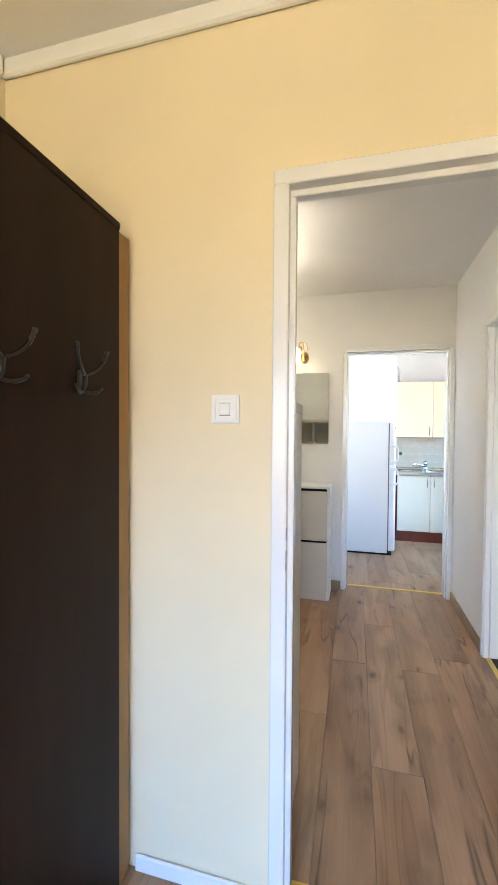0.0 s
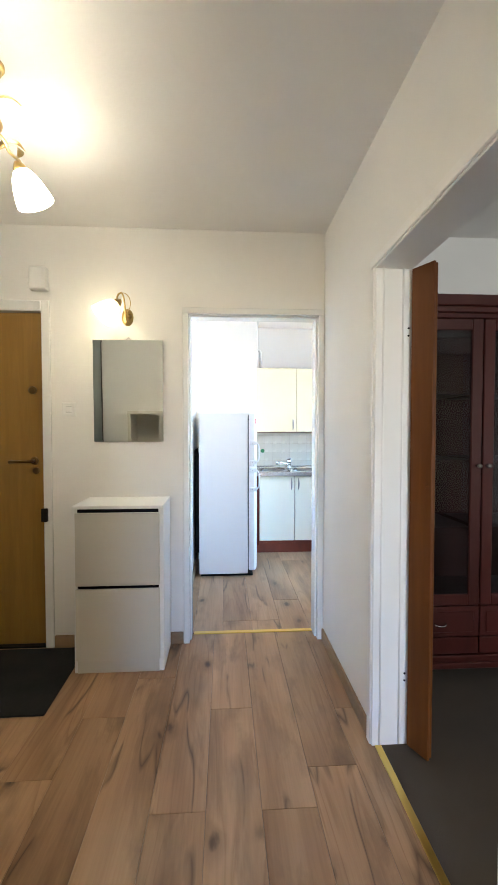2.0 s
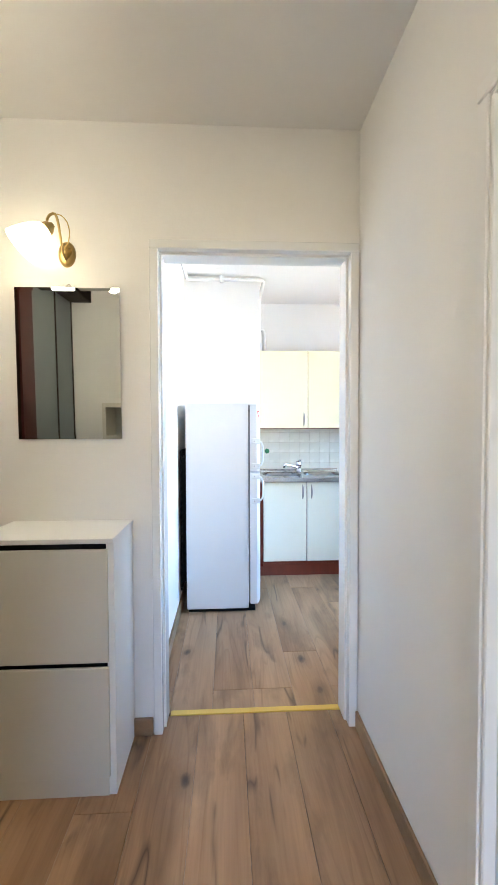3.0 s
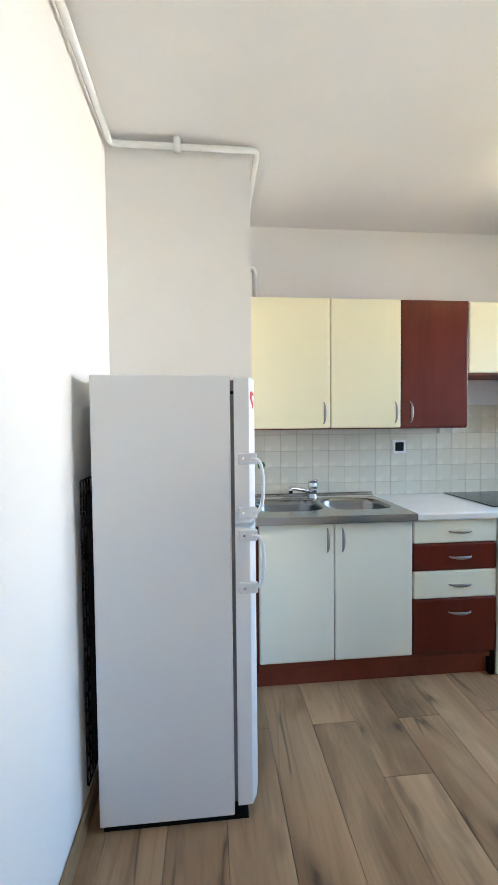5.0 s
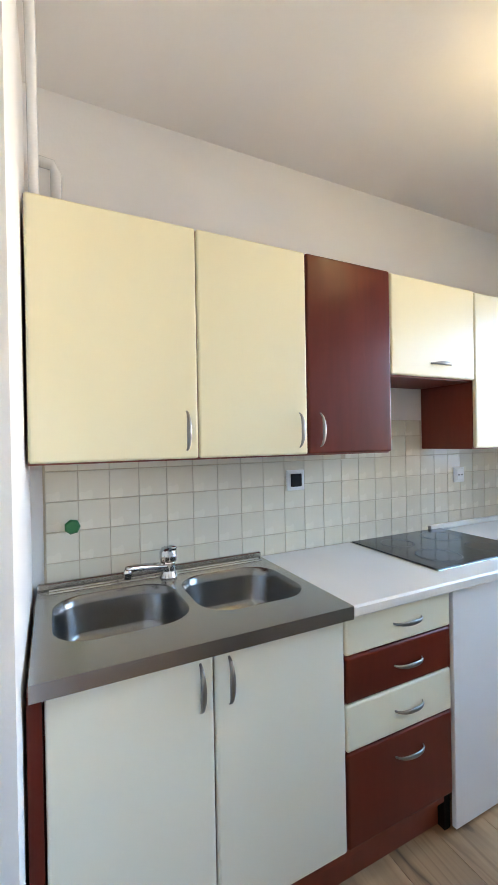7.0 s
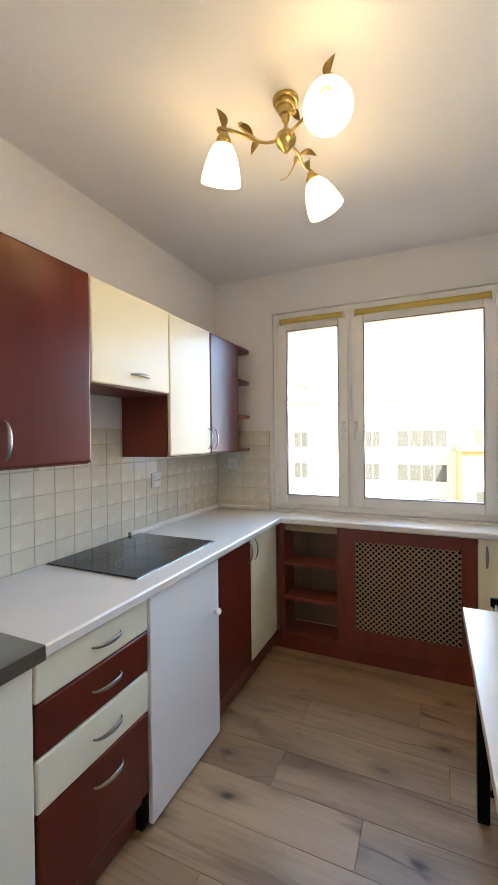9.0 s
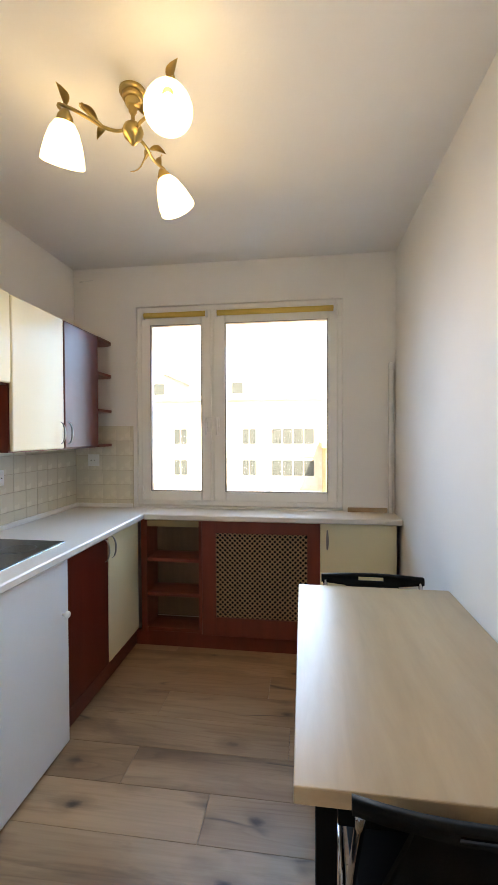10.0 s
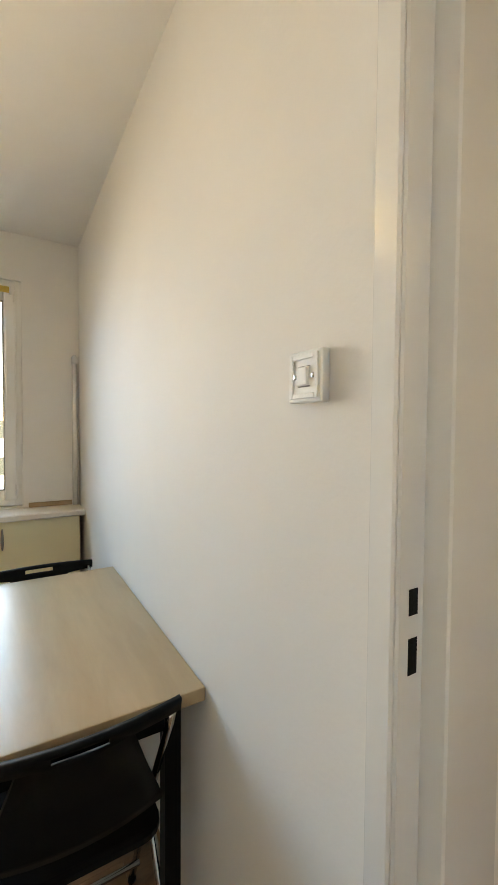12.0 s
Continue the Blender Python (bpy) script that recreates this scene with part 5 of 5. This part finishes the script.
for a, b, kx in ((x0, 1.437, 1.415), (1.443, x1, 1.465)):
    w, lo, hi = 0.058, 0.425, 1.898
    d = part("door", boxes([(a, a + w, y0, y0 + 0.021, lo, hi), (b - w, b, y0, y0 + 0.021, lo, hi), (a + w, b - w, y0, y0 + 0.021, lo, lo + w), (a + w, b - w, y0, y0 + 0.021, hi - w, hi)], 0.004), M_VITRINE, vt)
    g = part("pane", box(a + w - 0.003, b - w + 0.003, y0 + 0.009, y0 + 0.013, lo + w - 0.003, hi - w + 0.003), M_SMOKE, d, "clear glass pane")
    part("knob", lathe([(0.005, 0), (0.005, 0.012), (0.012, 0.018), (0.011, 0.026), (0, 0.029)], 14, (kx, y0, 1.15), Matrix.Rotation(radians(90), 4, "X")), M_NICKEL, d, "", True)
    for zz in (0.80, 1.16, 1.52):
        part("glass_shelf", box(a + 0.026, b - 0.012, y0 + 0.06, y1 - 0.014, zz, zz + 0.018), M_VITRINE, vt)
    dr = part("drawer_front", boxes([(a, b, y0, y0 + 0.02, 0.262, 0.418), (a + 0.03, b - 0.03, y0 - 0.005, y0, 0.285, 0.395)], 0.003), M_VITRINE, vt)
    part("drawer_front", box(a, b, y0, y0 + 0.02, 0.170, 0.255, 0.004), M_VITRINE, vt)
    part("pull", tube(bez(((a + b) / 2 - 0.03, y0 - 0.004, 0.335), ((a + b) / 2 - 0.03, y0 - 0.028, 0.322), ((a + b) / 2 + 0.03, y0 - 0.028, 0.322), ((a + b) / 2 + 0.03, y0 - 0.004, 0.335), 6), 0.005, 8), M_CHROME, dr, "", True)

# ---- bedroom wardrobe ----
bw = thing("coat_wardrobe", (-0.9, 0.4, 0), "dark brown wardrobe side carrying black coat hooks", "wardrobe")
part("side_panel", box(-0.700, -0.676, 0.02, 0.705, 0.0, 1.917, 0.002), M_DARKWOOD, bw)
part("side_panel", box(-1.145, -1.121, 0.02, 0.705, 0.0, 1.917, 0.002), M_DARKWOOD, bw)
part("top", box(-1.145, -0.674, 0.018, 0.707, 1.9175, 1.937, 0.002), M_DARKWOOD, bw)
part("front", box(-1.120, -0.701, 0.02, 0.04, 0.0, 1.916), M_DARKWOOD, bw)
part("back_board", box(-1.145, -0.690, 0.7075, 0.778, 0.0, 1.925, 0.002), M_EDGE, bw, "light brown rear edge board")


def coat_hook(y, z):
    x = -0.676
    hk = thing("coat_hook", (x, y, z), "black metal coat hook with upper and lower prongs", "coat hook", "coat hooks")
    part("mount", box(x, x + 0.008, y - 0.007, y + 0.007, z - 0.052, z + 0.006, 0.003), M_HOOK, hk)
    part("stem", tube([(x + 0.006, y, z - 0.048), (x + 0.018, y, z - 0.030), (x + 0.019, y, z - 0.004)], 0.0055, 8), M_HOOK, hk, "", True)
    for s in (-1, 1):
        part("upper_prong", tube(bez((x + 0.018, y, z - 0.006), (x + 0.030, y + 0.026 * s, z + 0.002), (x + 0.036, y + 0.050 * s, z + 0.022), (x + 0.040, y + 0.058 * s, z + 0.060), 8), [0.0045] * 7 + [0.005, 0.0055], 8), M_HOOK, hk, "", True)
        part("lower_prong", tube(bez((x + 0.012, y, z - 0.045), (x + 0.022, y + 0.02 * s, z - 0.050), (x + 0.028, y + 0.040 * s, z - 0.048), (x + 0.030, y + 0.050 * s, z - 0.032), 8), 0.004, 8), M_HOOK, hk, "", True)
    return hk


for yy in (0.528, 0.290, 0.052):
    coat_hook(yy, 1.492)

# ---- outside ----
tagged(part("ground", box(-300, 400, -400, 400, -18.6, -18.5), M_GROUND), "ground far below the window, green and grey", "ground", "", "structure")


def far_block(x, y0, y1, top, label, columns, mat=M_FACADE, gap=2.75):
    """A block of flats facing the window; columns: (y, half width, panes) of each column of windows, repeated along it."""
    ab = thing("apartment_building", (x + 6, (y0 + y1) / 2, -18.5), label, "apartment building")
    part("wall", box(x, x + 12, y0, y1, -18.5, top), mat, ab)
    part("roof", box(x - 0.3, x + 12.3, y0 - 0.3, y1 + 0.3, top, top + 0.35), mat, ab)

    def far_window(y, z, half, panes, h=0.68):
        fr_ = part("window", boxes([(x - 0.05, x + 0.02, y - half - 0.07, y + half + 0.07, z - h - 0.07, z - h), (x - 0.05, x + 0.02, y - half - 0.07, y + half + 0.07, z + h, z + h + 0.07), (x - 0.05, x + 0.02, y - half - 0.07, y - half, z - h, z + h), (x - 0.05, x + 0.02, y + half, y + half + 0.07, z - h, z + h)]), M_PVC, ab)
        step = 2 * half / panes
        for q in range(panes):
            part("pane", box(x - 0.03, x + 0.01, y - half + step * q + 0.035, y - half + step * (q + 1) - 0.035, z - h, z + h), M_FARWIN, fr_)

    z = top - 3.2
    while z > -9:
        for y, half, panes in columns:
            if y0 + 1 < y < y1 - 1:
                far_window(y, z, half, panes)
                if panes > 2:
                    part("balcony", box(x - 0.14, x, y - half - 0.3, y + half + 0.3, z - 1.75, z - 0.80), mat, ab, "pale balcony parapet")
        z -= gap
    return ab


far_block(30.0, -16.0, 2.4, 0.4, "low beige brick block standing nearer", [(1.0, 0.6, 2), (-2.4, 0.6, 2), (-6.0, 0.6, 2), (-10.0, 0.6, 2)], M_BRICK)
main = far_block(36.0, -10.0, 33.0, 4.4, "pale apartment block with windows and balconies opposite", [(-7.0, 0.6, 2), (-3.5, 0.6, 2), (0.6, 0.6, 2), (4.9, 1.85, 4), (8.7, 0.62, 2), (14.9, 0.62, 2), (17.8, 0.50, 2), (21.5, 1.85, 4), (26.0, 0.62, 2), (30.0, 0.62, 2)])
for dy in (9.8, 17.0):
    dm = part("dormer", boxes([(36.4, 39.0, dy - 0.9, dy + 0.9, 4.75, 6.3)]), M_FACADE, main, "pale roof dormer")
    part("pane", box(36.36, 36.42, dy - 0.5, dy + 0.5, 5.0, 6.0), M_FARWIN, dm)
part("antenna", tube([(38.0, 10.9, 4.7), (38.0, 10.9, 7.0)], 0.05, 6), M_GASKET, main)
far_block(52.0, 22.0, 60.0, 9.2, "taller pale apartment block further behind", [(24.0 + 3.6 * q, 0.62, 2) for q in range(10)])

# ---- tiles ----


def slab_mesh(name, sx, sy, sz, mat, bev, cache={}):
    key = (name, round(sx, 3), round(sy, 3), round(sz, 3))
    if key not in cache:
        bm = box(-sx / 2, sx / 2, -sy / 2, sy / 2, -sz / 2, sz / 2)
        if bev:
            bmesh.ops.bevel(bm, geom=bm.edges[:], offset=bev, segments=1, affect="EDGES")
        me = bpy.data.meshes.new(name)
        bm.to_mesh(me)
        bm.free()
        me.materials.append(mat)
        cache[key] = me
    return cache[key]


TP, G = 0.1025, 0.003
nw, ew = bpy.data.objects["wall_kitchen_north"], bpy.data.objects["wall_kitchen_east"]
part("grout", boxes([(0.487, 3.289, 5.6445, 5.6498, 0.85, 1.302), (1.745, 2.251, 5.6445, 5.6498, 1.302, 1.450)]), M_GROUT, nw)
part("grout", box(3.2845, 3.2898, 5.215, 5.6445, 0.85, 1.444), M_GROUT, ew)
zs = [0.8765, 0.961, 1.0635, 1.166, 1.2685, 1.371, 1.450]
xs = [0.489] + [1.518 + TP * k for k in range(-10, 18)] + [3.284]
for za, zb in zip(zs, zs[1:]):
    for xa, xb in zip(xs, xs[1:]):
        if za > 1.2 and not (xa > 1.70 and xb < 2.28):
            zb_ = min(zb, 1.301)
        else:
            zb_ = zb
        if zb_ - za < 0.012 or xb - xa < 0.012:
            continue
        if za > 1.3 or (za > 1.2 and zb_ > 1.305):
            xa2, xb2 = max(xa, 1.746), min(xb, 2.250)
        else:
            xa2, xb2 = xa, xb
        if xb2 - xa2 < 0.012:
            continue
        o = new("tile", slab_mesh("tile", xb2 - xa2 - G * 0.6, 0.009, zb_ - za - G, M_TILE, 0.0012))
        o.parent = nw
        o.location = ((xa2 + xb2) / 2, 5.6453 + random.uniform(-0.0004, 0.0004), (za + zb_) / 2)
ys = [5.216, 5.238, 5.3405, 5.443, 5.5455, 5.6400]
for za, zb in zip([0.8765, 0.930, 1.033, 1.135, 1.238, 1.341], [0.930, 1.033, 1.135, 1.238, 1.341, 1.444]):
    for ya, yb in zip(ys, ys[1:]):
        o = new("tile", slab_mesh("tile_side", 0.009, yb - ya - G * 0.45, zb - za - G, M_TILE, 0.0012))
        o.parent = ew
        o.location = (3.2853 + random.uniform(-0.0004, 0.0004), (ya + yb) / 2, (za + zb) / 2)

# ---- floor boards ----
fl = bpy.data.objects["floor"]
PW = 0.197
rng = random.Random(7)


def boards(x0, x1, y0, y1, base, ends):
    """Rows of boards along y, PW wide from base; ends: where a row has an end joint, by row number."""
    k = math.floor((x0 - base) / PW)
    while base + PW * k < x1:
        a, b = max(x0, base + PW * k), min(x1, base + PW * (k + 1))
        joint = ends.get(k, y0 + 0.15 + rng.choice((0.0, 0.33, 0.66, 0.99)))
        k += 1
        if b - a < 0.01:
            continue
        y = joint - 1.285 * math.ceil((joint - y0) / 1.285)
        while y < y1:
            ya, yb = max(y0, y), min(y1, y + 1.285)
            y += 1.285
            if yb - ya < 0.03:
                continue
            o = new("plank", slab_mesh("plank", b - a - 0.0012, yb - ya - 0.0012, 0.0105, M_PLANK, 0.0009))
            o.parent = fl
            o.location = ((a + b) / 2, (ya + yb) / 2, -0.00525)


boards(-1.95, 0.752, 0.872, 3.39, 0.050, {-2: 1.641, -1: 2.141, 0: 2.664, 1: 2.135})
boards(-0.168, 3.29, 3.41, 5.65, 0.302, {8: 4.395, 9: 4.760, 10: 4.10, 11: 4.750})
boards(-1.15, 0.88, -3.10, 0.845, 0.050, {})
